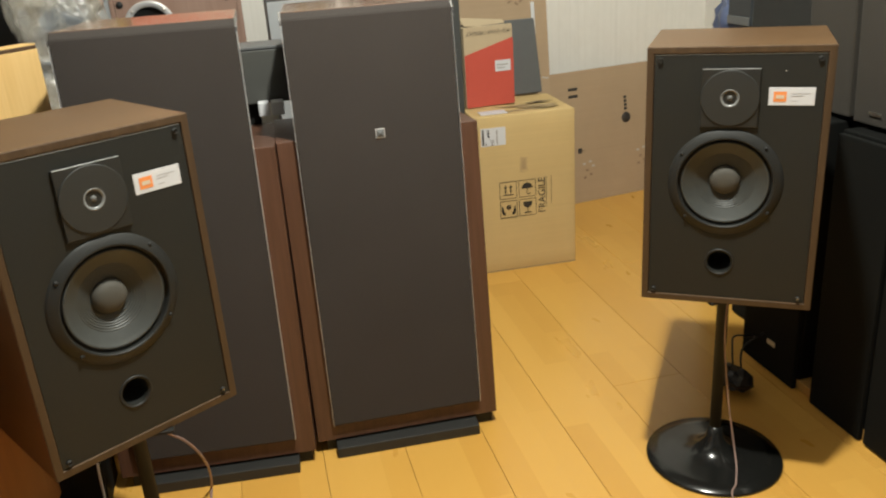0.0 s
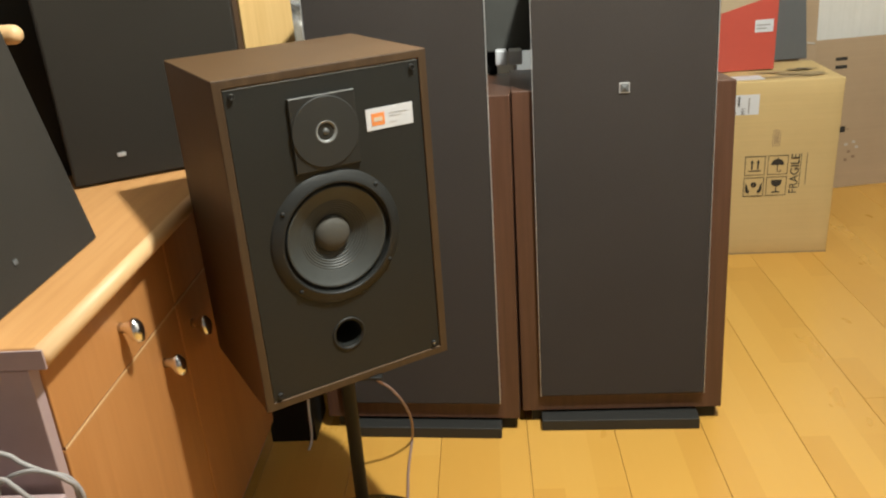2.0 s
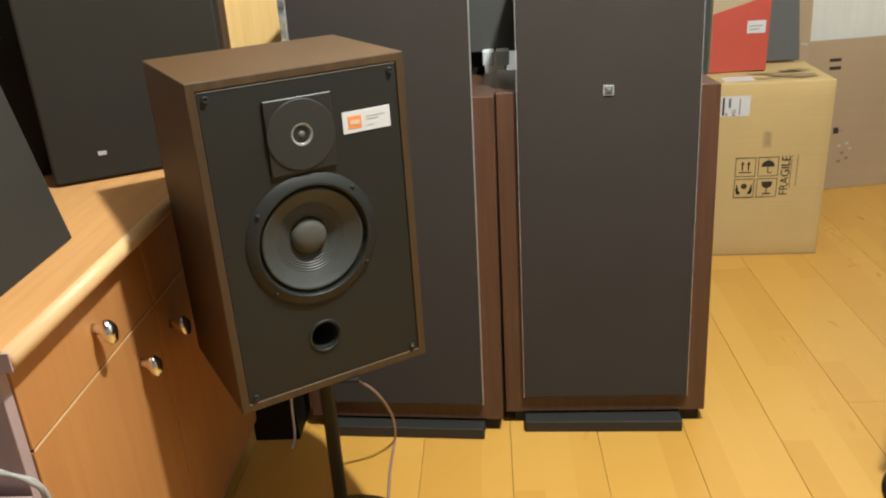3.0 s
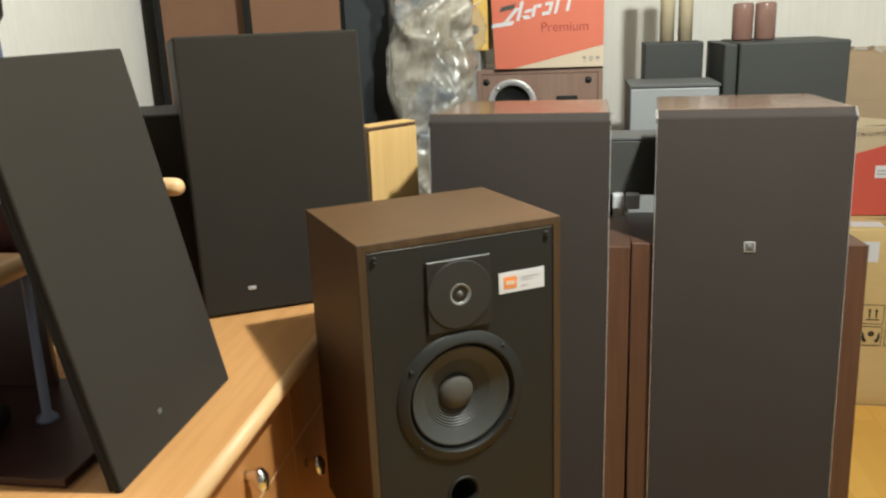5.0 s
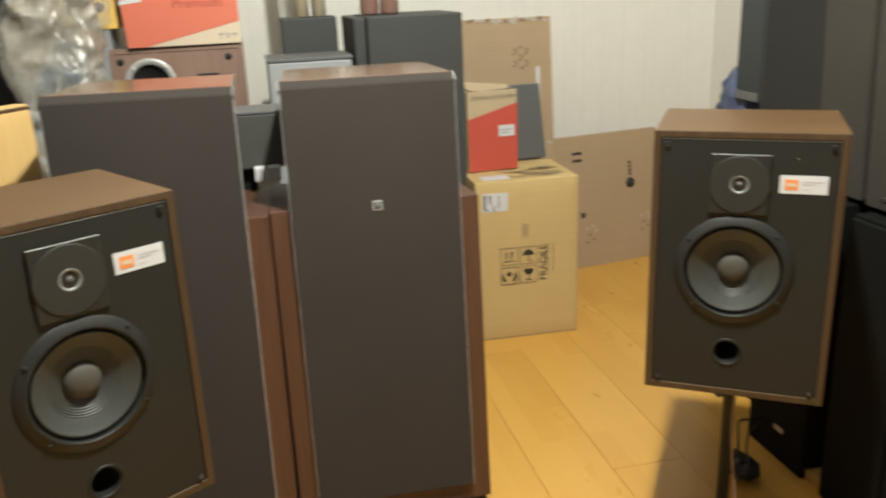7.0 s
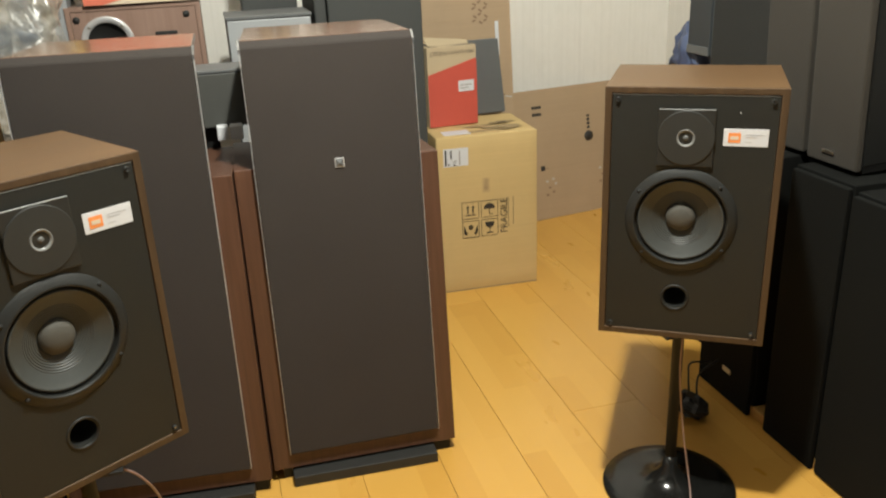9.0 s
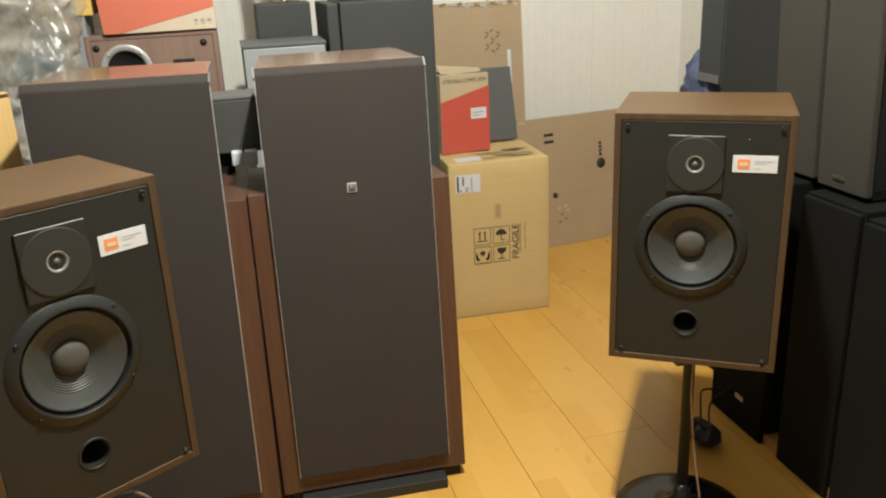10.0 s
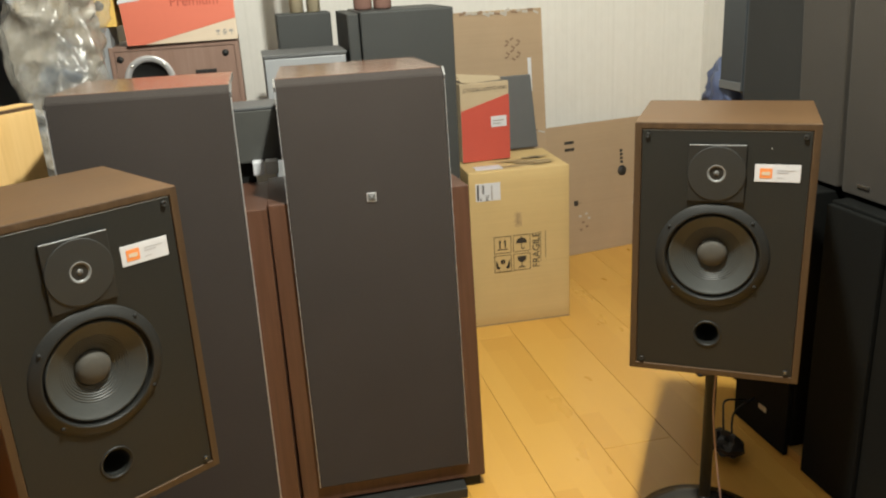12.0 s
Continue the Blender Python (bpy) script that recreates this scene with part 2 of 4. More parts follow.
def parquet():
    """Maple three-strip boards: strips of 63 mm inside each plank, with tones of their own."""
    m, nt, b = node_mat("maple_parquet")
    tc = nt.nodes.new("ShaderNodeTexCoord")
    mp = nt.nodes.new("ShaderNodeMapping")
    mp.inputs["Rotation"].default_value = (0, 0, radians(90))
    nt.links.new(tc.outputs["Object"], mp.inputs["Vector"])
    oi = nt.nodes.new("ShaderNodeObjectInfo")
    sh = nt.nodes.new("ShaderNodeVectorMath")
    sh.operation = "MULTIPLY_ADD"
    nt.links.new(oi.outputs["Random"], sh.inputs[0])
    sh.inputs[1].default_value = (7.3, 0, 0)
    nt.links.new(mp.outputs[0], sh.inputs[2])
    br = add(nt, "ShaderNodeTexBrick", Scale=1.0)
    br.inputs["Color1"].default_value, br.inputs["Color2"].default_value = (0.0, 0.0, 0.0, 1), (1, 1, 1, 1)
    br.inputs["Mortar"].default_value = (0.42, 0.42, 0.42, 1)
    for k, v in (("Mortar Size", 0.0), ("Brick Width", 0.47), ("Row Height", 0.06267), ("Bias", 0.0)):
        br.inputs[k].default_value = v
    br.offset, br.offset_frequency = 0.37, 2
    nt.links.new(sh.outputs[0], br.inputs["Vector"])
    g = noise_of(nt, coords(nt, (34, 1.6, 34)), 2.4, 6.0, 0.62)
    cloudy = noise_of(nt, coords(nt, (5, 2.2, 5)), 2.0, 3.0)
    base = ramp(nt, br.outputs["Color"], ((0.0, (0.62, 0.325, 0.058)), (0.5, (0.67, 0.365, 0.07)), (1.0, (0.71, 0.4, 0.084))))
    c = mix(nt, 0.1, base, ramp(nt, g, ((0.3, (0.56, 0.31, 0.08)), (0.55, (0.61, 0.345, 0.095)), (0.75, (0.66, 0.385, 0.115)))))
    c = mix(nt, 0.2, c, mix(nt, cloudy, (0.54, 0.275, 0.055), (0.71, 0.415, 0.095)))
    nt.links.new(c, b.inputs["Base Color"])
    rough_of(nt, b, cloudy, 0.24, 0.34)
    return m


PARQUET = parquet()


def crumpled(name, film):
    """Packing sheet in grey-white, tan and blue stretches, or the clear film round it."""
    m, nt, b = node_mat(name)
    v = coords(nt, (1, 1, 1))
    n1 = noise_of(nt, v, 34.0, 6.0, 0.7)
    if film:
        clear = nt.nodes.new("ShaderNodeBsdfTransparent")
        shine = add(nt, "ShaderNodeBsdfGlossy", Roughness=0.3)
        shine.inputs["Color"].default_value = (0.95, 0.95, 0.93, 1)
        haze = nt.nodes.new("ShaderNodeBsdfDiffuse")
        haze.inputs["Color"].default_value = (0.42, 0.4, 0.35, 1)
        skin, body = add(nt, "ShaderNodeMixShader", Fac=0.3), add(nt, "ShaderNodeMixShader", Fac=0.3)
        nt.links.new(haze.outputs[0], skin.inputs[1]), nt.links.new(shine.outputs[0], skin.inputs[2])
        nt.links.new(clear.outputs[0], body.inputs[1]), nt.links.new(skin.outputs[0], body.inputs[2])
        bm_ = add(nt, "ShaderNodeBump", Strength=0.45, Distance=0.003)
        nt.links.new(n1, bm_.inputs["Height"])
        nt.links.new(bm_.outputs[0], shine.inputs["Normal"])
        nt.links.new(body.outputs[0], nt.nodes["Material Output"].inputs["Surface"])
        return m
    wide = noise_of(nt, v, 6.5, 3.0, 0.55)
    fine = noise_of(nt, coords(nt, (1, 1, 0.45)), 26.0, 6.0, 0.72)
    c = ramp(nt, wide, ((0.39, (0.08, 0.15, 0.25)), (0.45, (0.34, 0.34, 0.33)), (0.5, (0.25, 0.205, 0.14)), (0.57, (0.42, 0.39, 0.33)), (0.66, (0.24, 0.2, 0.14))))
    c = mix(nt, 0.4, c, ramp(nt, fine, ((0.36, (0.1, 0.085, 0.06)), (0.5, (0.33, 0.3, 0.24)), (0.66, (0.66, 0.65, 0.61)))))
    nt.links.new(c, b.inputs["Base Color"])
    rough_of(nt, b, n1, 0.25, 0.5)
    bump(nt, b, n1, 0.4, 0.004)
    return m


FILM, PACKING = crumpled("clear_film", True), crumpled("packing_sheet", False)


# ---- mesh helpers ----
def put(bm, verts, faces):
    vs = [bm.verts.new(v) for v in verts]
    return [bm.faces.new([vs[i] for i in f]) for f in faces]


def box(x0, x1, y0, y1, z0, z1, bev=0.0, seg=2, bm=None):
    own = bmesh.new()
    put(own, [(x, y, z) for z in (z0, z1) for y in (y0, y1) for x in (x0, x1)],
        [(0, 2, 3, 1), (4, 5, 7, 6), (0, 1, 5, 4), (2, 6, 7, 3), (0, 4, 6, 2), (1, 3, 7, 5)])
    if bev:
        bmesh.ops.bevel(own, geom=own.edges[:], offset=bev, segments=seg, profile=0.5, affect="EDGES")
    if bm is None:
        return own
    me = bpy.data.meshes.new("tmp")
    own.to_mesh(me)
    own.free()
    bm.from_mesh(me)
    bpy.data.meshes.remove(me)
    return bm


def lathe(profile, segs=40, centre=(0, 0, 0), axis="y", bm=None):
    """Turns (radius, along) pairs about the axis; for axis y, along runs to the back."""
    bm = bm or bmesh.new()
    rings = []
    for r, h in profile:
        ring = []
        for i in range(segs if r > 1e-6 else 1):
            a = 2 * math.pi * i / segs
            c, s = r * math.cos(a), r * math.sin(a)
            p = (c, h, s) if axis == "y" else (c, s, h) if axis == "z" else (h, c, s)
            ring.append(bm.verts.new([p[k] + centre[k] for k in range(3)]))
        rings.append(ring)
    for a, b in zip(rings, rings[1:]):
        for i in range(segs):
            j = (i + 1) % segs
            q = [a[i % len(a)], a[j % len(a)], b[j % len(b)], b[i % len(b)]]
            q = list(dict.fromkeys(q))
            if len(q) > 2:
                bm.faces.new(q)
    bmesh.ops.recalc_face_normals(bm, faces=bm.faces)
    for f in bm.faces:
        f.smooth = True
    return bm


def tube(points, r, segs=8):
    """A round cable through points, smoothed by Catmull-Rom."""
    P = [Vector(q) for q in points]
    P = [2 * P[0] - P[1]] + P + [2 * P[-1] - P[-2]]
    path = []
    for i in range(1, len(P) - 2):
        a, b, c, d = P[i - 1 : i + 3]
        for k in range(8):
            t = k / 8
            path.append(0.5 * (2 * b + (c - a) * t + (2 * a - 5 * b + 4 * c - d) * t * t + (3 * b - a - 3 * c + d) * t**3))
    path.append(P[-2])
    bm, rings = bmesh.new(), []
    for i, q in enumerate(path):
        w = (path[min(i + 1, len(path) - 1)] - path[max(i - 1, 0)]).normalized()
        u = w.cross(Vector((0.31, 0.2, 0.93))).normalized()
        v = w.cross(u)
        rings.append([bm.verts.new(q + r * (math.cos(a) * u + math.sin(a) * v)) for a in (2 * math.pi * k / segs for k in range(segs))])
    for a, b in zip(rings, rings[1:]):
        for i in range(segs):
            bm.faces.new((a[i], a[(i + 1) % segs], b[(i + 1) % segs], b[i])).smooth = True
    bm.faces.new(rings[0][::-1]), bm.faces.new(rings[-1])
    return bm


def part(name, bm, material, parent=None, label="", m=None):
    me = bpy.data.meshes.new(name)
    bmesh.ops.recalc_face_normals(bm, faces=bm.faces)
    bm.to_mesh(me)
    bm.free()
    me.materials.append(material)
    ob = new(name, me)
    if parent is not None:
        ob.parent = parent
    if m is not None:
        ob.matrix_basis = m
    if label:
        ob["label"] = label
    return ob


def thing(name, label, category, m, group="", kind=""):
    ob = new(name)
    ob.empty_display_size = 0.05
    ob.matrix_basis = m
    return tagged(ob, label, category, group, kind)


def words(name, text, size, material, parent, m, label="", squeeze=1.0):
    cu = bpy.data.curves.new(name, "FONT")
    cu.body, cu.size, cu.align_x, cu.align_y, cu.extrude = text, size, "CENTER", "CENTER", 0.0002
    tmp = bpy.data.objects.new(name, cu)
    scene.collection.objects.link(tmp)
    me = bpy.data.meshes.new_from_object(tmp.evaluated_get(bpy.context.evaluated_depsgraph_get()))
    bpy.data.objects.remove(tmp)
    me.materials.clear()
    me.materials.append(material)
    ob = new(name, me)
    ob.parent = parent
    ob.matrix_basis = m @ Matrix.Diagonal((squeeze, 1, 1, 1))
    if label:
        ob["label"] = label
    return ob


FRONT = pose(0, 0, 0, 90)  # lays flat lettering onto a face that looks towards -y


# ---- the room ----
X0, X1, Y0, Y1, CEIL = -1.3, 1.92, -2.4, 3.24, 2.5
tagged(part("wall_north", box(X0 - 0.1, X1 + 0.1, Y1, Y1 + 0.1, 0, CEIL), WALLPAPER), "off-white wall with finely striped embossed wallpaper", "wall", kind="structure")
# Near wall sections are out of view; their grey only steers the fill.
for x, side in ((X0 - 0.1, "west"), (X1, "east")):
    tagged(part("wall_%s_near" % side, box(x, x + 0.1, Y0, 0.55, 0, CEIL), DARKWALL), "unseen plain grey wall, added to set the bounced fill", "wall", kind="structure")
tagged(part("wall_west", box(X0 - 0.1, X0, 0.552, Y1, 0, CEIL), WALLPAPER), "off-white wallpapered wall behind the desk", "wall", kind="structure")
tagged(part("wall_east", box(X1, X1 + 0.1, 0.552, Y1, 0, CEIL), WALLPAPER), "off-white wallpapered wall behind the stacked loudspeakers", "wall", kind="structure")
# Unseen wall behind the camera, same grey for the fill.
tagged(part("wall_south", box(X0 - 0.1, X1 + 0.1, Y0 - 0.1, Y0, 0, CEIL), DARKWALL), "unseen plain grey wall, added to set the bounced fill", "wall", kind="structure")
# Ceiling out of view; its dark tone limits the ambient fill.
tagged(part("ceiling", box(X0 - 0.1, X1 + 0.1, Y0 - 0.1, Y1 + 0.1, CEIL, CEIL + 0.1), PAINT), "unseen plain ceiling, darkened to hold down the bounced fill", "ceiling", kind="structure")


# ---- bookshelf loudspeakers on stands ----
SW, SH, SD = 0.308, 0.487, 0.248


def pierced(x0, x1, z0, z1, y, thick, holes):
    """A board in the xz plane with round holes (x, z, radius)."""
    bm = bmesh.new()
    loops = [[(x0, z0), (x1, z0), (x1, z1), (x0, z1)]]
    loops += [[(x + r * math.cos(2 * math.pi * i / 56), z + r * math.sin(2 * math.pi * i / 56)) for i in range(56)] for x, z, r in holes]
    es = []
    for lp in loops:
        vs = [bm.verts.new((x, y, z)) for x, z in lp]
        es += [bm.edges.new((vs[i], vs[(i + 1) % len(vs)])) for i in range(len(vs))]
    bmesh.ops.triangle_fill(bm, use_beauty=True, use_dissolve=False, edges=es)
    out = bmesh.ops.extrude_face_region(bm, geom=bm.faces[:])
    for v in (g for g in out["geom"] if isinstance(g, bmesh.types.BMVert)):
        v.co.y += thick
    return bm


def shell(w, h, d, rim, recess, closed=True):
    """A cabinet whose front is let in behind a rim."""
    bm = bmesh.new()
    o = lambda k, y: [(-w / 2 + k, y, k), (w / 2 - k, y, k), (w / 2 - k, y, h - k), (-w / 2 + k, y, h - k)]
    v = o(0, 0) + o(rim, 0) + o(rim, recess) + o(0, d)
    f = []
    for i in range(4):
        j = (i + 1) % 4
        f += [(i, j, 4 + j, 4 + i), (4 + i, 4 + j, 8 + j, 8 + i), (j, i, 12 + i, 12 + j)]
    put(bm, v, f + ([(8, 9, 10, 11)] if closed else []) + [(15, 14, 13, 12)])
    bmesh.ops.recalc_face_normals(bm, faces=bm.faces)
    es = [e for e in bm.edges if len(e.link_faces) == 2 and e.calc_face_angle(0) > 0.5 and all(q.co.y < 1e-6 or q.co.y > d - 1e-6 for q in e.verts)]
    es += [e for e in bm.edges if abs(e.verts[0].co.y - e.verts[1].co.y) > d - 1e-4]
    bmesh.ops.bevel(bm, geom=list(set(es)), offset=0.0016, segments=2, profile=0.5, affect="EDGES")
    return bm


def flat(bm):
    for f in bm.faces:
        f.smooth = False
    return bm


def monitor(m):
    sp = thing("bookshelf_loudspeaker", "walnut-veneer bookshelf loudspeaker, black baffle bare, on a black stand", "loudspeaker", m, "pair of bookshelf loudspeakers")
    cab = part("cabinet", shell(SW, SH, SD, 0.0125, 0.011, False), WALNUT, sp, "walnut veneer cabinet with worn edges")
    cab.data.materials.append(WALNUT_V_SHADED)
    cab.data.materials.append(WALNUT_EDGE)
    # Front rim darker than the top; sides take the veneer with painted shade.
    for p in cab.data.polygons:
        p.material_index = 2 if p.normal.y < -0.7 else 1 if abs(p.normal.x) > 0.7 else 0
    part("baffle", pierced(-SW / 2 + 0.0135, SW / 2 - 0.0135, 0.0135, SH - 0.0135, 0.002, 0.012, [(-0.011, 0.242, 0.081), (-0.012, 0.086, 0.0212)]), BAFFLE, sp, "flat black painted baffle")
    # Thin grey strip that paints the bright line on the baffle's upper edge.
    part("baffle_top_highlight", box(-SW / 2 + 0.0135, SW / 2 - 0.0135, 0.0012, 0.0035, SH - 0.015, SH - 0.0136, 0.0004, 1), RINGGREY, sp, "thin grey strip painted as the highlight along the baffle's top")
    for x, z in ((-0.1305, 0.464), (0.1305, 0.464), (-0.1305, 0.022), (0.1305, 0.022)):
        peg = part("grille_peg", lathe([(0.0025, -0.0015), (0.0028, -0.0024), (0.0038, -0.0024), (0.0042, -0.0015), (0.0042, 0.0022)], 16, (x, 0, z)), RUBBER, sp, "black grille socket")
        part("peg_core", lathe([(0, -0.001), (0.0014, -0.0012), (0.0025, 0.0)], 12, (x, 0, z)), ALU if z < 0.1 and x > 0 else RUBBER, peg)
    # tweeter: a square plate, a raised disc, a small horn mouth and dome
    tx, tz = -0.0105, 0.3975
    tw = part("tweeter", box(tx - 0.0485, tx + 0.0485, -0.0028, 0.0025, tz - 0.052, tz + 0.051, 0.0012), TWEETER, sp, "square black tweeter plate")
    part("tweeter_disc", flat(lathe([(0.0492, -0.002), (0.0492, -0.0041), (0.0482, -0.0047), (0.016, -0.0049), (0.0156, -0.002)], 56, (tx, 0, tz))), DISC, tw)
    # Painted highlight: the plate's top bevel catching the light.
    part("tweeter_edge_highlight", box(tx - 0.0475, tx + 0.0475, -0.0029, -0.0018, tz + 0.0498, tz + 0.0514, 0.0003, 1), RINGGREY, tw, "grey strip painted as the highlight on the plate's top edge")
    part("tweeter_ring", lathe([(0.0158, -0.003), (0.0158, -0.0052), (0.0151, -0.0056), (0.0122, -0.0032), (0.0096, 0.0005), (0.008, 0.004)], 40, (tx, 0, tz)), RINGGREY, tw, "light grey tweeter ring")
    part("tweeter_dome", lathe([(0, -0.005), (0.003, -0.0045), (0.0052, -0.0025), (0.0065, 0.001), (0.0072, 0.0045)], 28, (tx, 0, tz)), GREYDOME, tw)
    # woofer: a broad pressed frame, a dark gap, a rolled surround and a shallow ribbed cone
    wx, wz = -0.011, 0.242
    wo = part("woofer", lathe([(0.1002, 0.0022), (0.0999, 0.0014), (0.097, -0.0006), (0.0915, -0.0034), (0.086, -0.0058), (0.0838, -0.0063), (0.0826, -0.0058), (0.0818, -0.003), (0.0815, 0.006)], 80, (wx, 0, wz)), FRAMEBLACK, sp, "round black pressed woofer frame")
    part("surround", lathe([(0.0817, 0.003), (0.0808, 0.0042), (0.0796, 0.0044), (0.0782, 0.0034), (0.0772, 0.0018), (0.0766, 0.0008)], 80, (wx, 0, wz)), SURROUND, wo, "dark sunken rubber surround")
    prof, n = [(0.0767, 0.0012), (0.076, 0.0), (0.0745, -0.0004), (0.0728, 0.0004)], 60
    for i in range(n + 1):
        k = i / n
        r = 0.0715 - 0.0455 * k
        prof.append((r, 0.0012 + 0.0225 * k**0.92 + (0.0008 * math.sin(i * 1.35) if 0.4 < k < 0.93 else 0)))
    part("cone", lathe(prof, 80, (wx, 0, wz)), CONE, wo, "dark grey ribbed paper cone")
    part("dust_cap", lathe([(0.0272, 0.0235), (0.0268, 0.019), (0.0232, 0.0135), (0.0165, 0.0102), (0.008, 0.0086), (0, 0.0082)], 44, (wx, 0, wz)), CAP, wo, "grey-brown paper dust cap")
    for a in (45, 145, 225, 325):
        part("woofer_screw", lathe([(0, -0.0046), (0.0026, -0.005), (0.0034, -0.0036), (0.0036, 0.0)], 12, (wx + 0.0935 * math.cos(radians(a)), 0, wz + 0.0935 * math.sin(radians(a)))), BLACK, wo)
    # port
    px, pz = -0.012, 0.086
    part("port", lathe([(0.0265, 0.0022), (0.0262, 0.0008), (0.0246, -0.0004), (0.0226, 0.0012), (0.0212, 0.008), (0.0205, 0.075), (0, 0.076)], 44, (px, 0, pz)), FRAMEBLACK, sp, "black bass-reflex port")
    # badge
    bx, bz = 0.0895, 0.4
    bd = part("badge", box(bx - 0.037, bx + 0.037, 0.001, 0.0021, bz - 0.0155, bz + 0.0155, 0.0003), WHITE, sp, "white maker's plate with an orange square")
    part("badge_square", box(bx - 0.029, bx - 0.0085, 0.0005, 0.00095, bz - 0.009, bz + 0.0085), ORANGE, bd)
    part("badge_mark", box(bx - 0.0255, bx - 0.012, 0.0001, 0.00045, bz - 0.0035, bz + 0.0025), CREAM, bd)
    for k, (w, z) in enumerate(((0.029, 0.0055), (0.019, 0.0012), (0.011, -0.0075))):
        part("badge_line", box(bx - 0.001, bx - 0.001 + w, 0.0005, 0.00095, bz + z - 0.0006, bz + z + 0.0006), PALEINK, bd)
    part("terminal_panel", box(-0.04, 0.04, SD, SD + 0.004, 0.05, 0.11, 0.001), BLACK, sp)
    return sp


LP, RP = (-0.221, 1.186, 0.402, 32.8), (0.827, 1.268, 0.414, -33.0)
speaker_l = monitor(pose(*LP[:3], 0, 0, LP[3]))
speaker_r = copy_thing(speaker_l, pose(*RP[:3], 0, 0, RP[3]))
part("paint_chip", lathe([(0, 0.0012), (0.0007, 0.0013), (0.0011, 0.002)], 7, (0.0775, 0, 0.4435)), WHITE, speaker_r, "tiny white paint chip")


def stand(x, y, top):
    st = thing("speaker_stand", "glossy black pedestal stand with a round flared foot", "speaker stand", pose(x, y, 0), "pair of speaker stands")
    part("foot", lathe([(0, 0.0), (0.143, 0.0), (0.1435, 0.004), (0.141, 0.008), (0.11, 0.011), (0.07, 0.016), (0.045, 0.024), (0.029, 0.038), (0.019, 0.056), (0.0122, 0.08), (0, 0.08)], 64, axis="z"), GLOSS, st, "round trumpet-shaped foot")
    part("pole", lathe([(0, 0.07), (0.0118, 0.07), (0.0118, top - 0.03), (0.016, top - 0.028), (0.016, top - 0.006), (0, top - 0.006)], 28, axis="z"), BLACK, st)
    part("top_plate", box(-0.07, 0.07, -0.07, 0.07, top - 0.006, top, 0.0015), BLACK, st)
    return st


stand(-0.262, 1.262, LP[2])
stand(0.878, 1.347, RP[2])


# ---- floorstanding towers ----
KW, KGW = 0.429, 0.349


def tower(m):
    tw = thing("floorstanding_loudspeaker", "tall reddish-brown loudspeaker with brown cloth front and silver edge trim", "loudspeaker", m, "pair of floorstanding loudspeakers")
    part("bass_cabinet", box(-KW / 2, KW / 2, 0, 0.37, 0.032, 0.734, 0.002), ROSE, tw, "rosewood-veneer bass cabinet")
    part("plinth", box(-KW / 2 + 0.02, KW / 2 - 0.01, 0.012, 0.35, 0.004, 0.031), BLACK, tw)
    # head enclosure behind the upper cloth
    part("head_enclosure", box(-KGW / 2 + 0.03, KGW / 2 - 0.03, 0.004, 0.23, 0.736, 0.971, 0.003), CABINET_BLACK, tw)
    bm = box(-KGW / 2 + 0.003, KGW / 2 - 0.003, 0.0, 0.25, -0.0145, 0.0, 0.002)
    for v in bm.verts:
        v.co.x *= 1 - 0.09 * v.co.y / 0.25
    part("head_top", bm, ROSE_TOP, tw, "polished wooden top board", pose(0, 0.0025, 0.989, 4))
    bm = bmesh.new()
    w, z0, z1 = KGW / 2 - 0.003, 0.074, 0.989
    prof = [(0.001, z0), (-0.012, z0), (-0.0135, z0 + 0.002), (-0.0135, z1 - 0.017), (-0.0118, z1 - 0.013), (0.0005, z1 - 0.001), (0.002, z1 - 0.0015), (0.002, z1 - 0.02)]
    n = len(prof)
    put(bm, [(x, y, z) for x in (-w, w) for y, z in prof], [(i, (i + 1) % n, n + (i + 1) % n, n + i) for i in range(n)] + [tuple(range(n)), tuple(range(2 * n - 1, n - 1, -1))])
    part("grille", bm, GRILLE, tw, "dark brown stretched grille cloth")
    for s in (-1, 1):
        part("edge_trim", box(s * (KGW / 2 - 0.0008) - 0.0006, s * (KGW / 2 - 0.0008) + 0.0006, -0.0145, 0.001, z0, z1 - 0.016, 0.0004), SILVER, tw, "thin silver edge trim")
        bm = bmesh.new()
        x = s * (KGW / 2 - 0.0005)
        put(bm, [(x + k, y, z) for k in (-0.002, 0.002) for y, z in ((-0.0145, z1 - 0.025), (-0.0145, z1 - 0.016), (0.0005, z1 + 0.0005), (0.012, z1 + 0.0005), (0.012, z1 - 0.004), (0.001, z1 - 0.006))],
            [(0, 1, 7, 6), (1, 2, 8, 7), (2, 3, 9, 8), (3, 4, 10, 9), (4, 5, 11, 10), (5, 0, 6, 11), (0, 1, 2, 3, 4, 5), (11, 10, 9, 8, 7, 6)])
        part("corner_clip", bm, CHROME, tw, "bright corner clip")
    em = part("emblem", box(-0.009, 0.011, -0.0158, -0.0136, 0.722, 0.742, 0.0006), SILVER, tw, "small square silver emblem")
    bm = bmesh.new()
    q = [(-0.007, -0.0162, 0.724), (0.009, -0.0162, 0.724), (0.009, -0.0162, 0.74), (-0.007, -0.0162, 0.74)]
    put(bm, [(0.001, -0.0195, 0.732)] + q, [(0, 1, 2), (0, 2, 3), (0, 3, 4), (0, 4, 1)])
    part("emblem_facets", bm, SLATE, em, "dark four-sided facet")
    return tw


def leaning(x, y, yaw, back):
    return pose(x, y, 0, 0, 0, yaw) @ pose(0, 0, 0, -back)


tower_r = tower(leaning(0.253, 1.633, -1.33, 4.0))
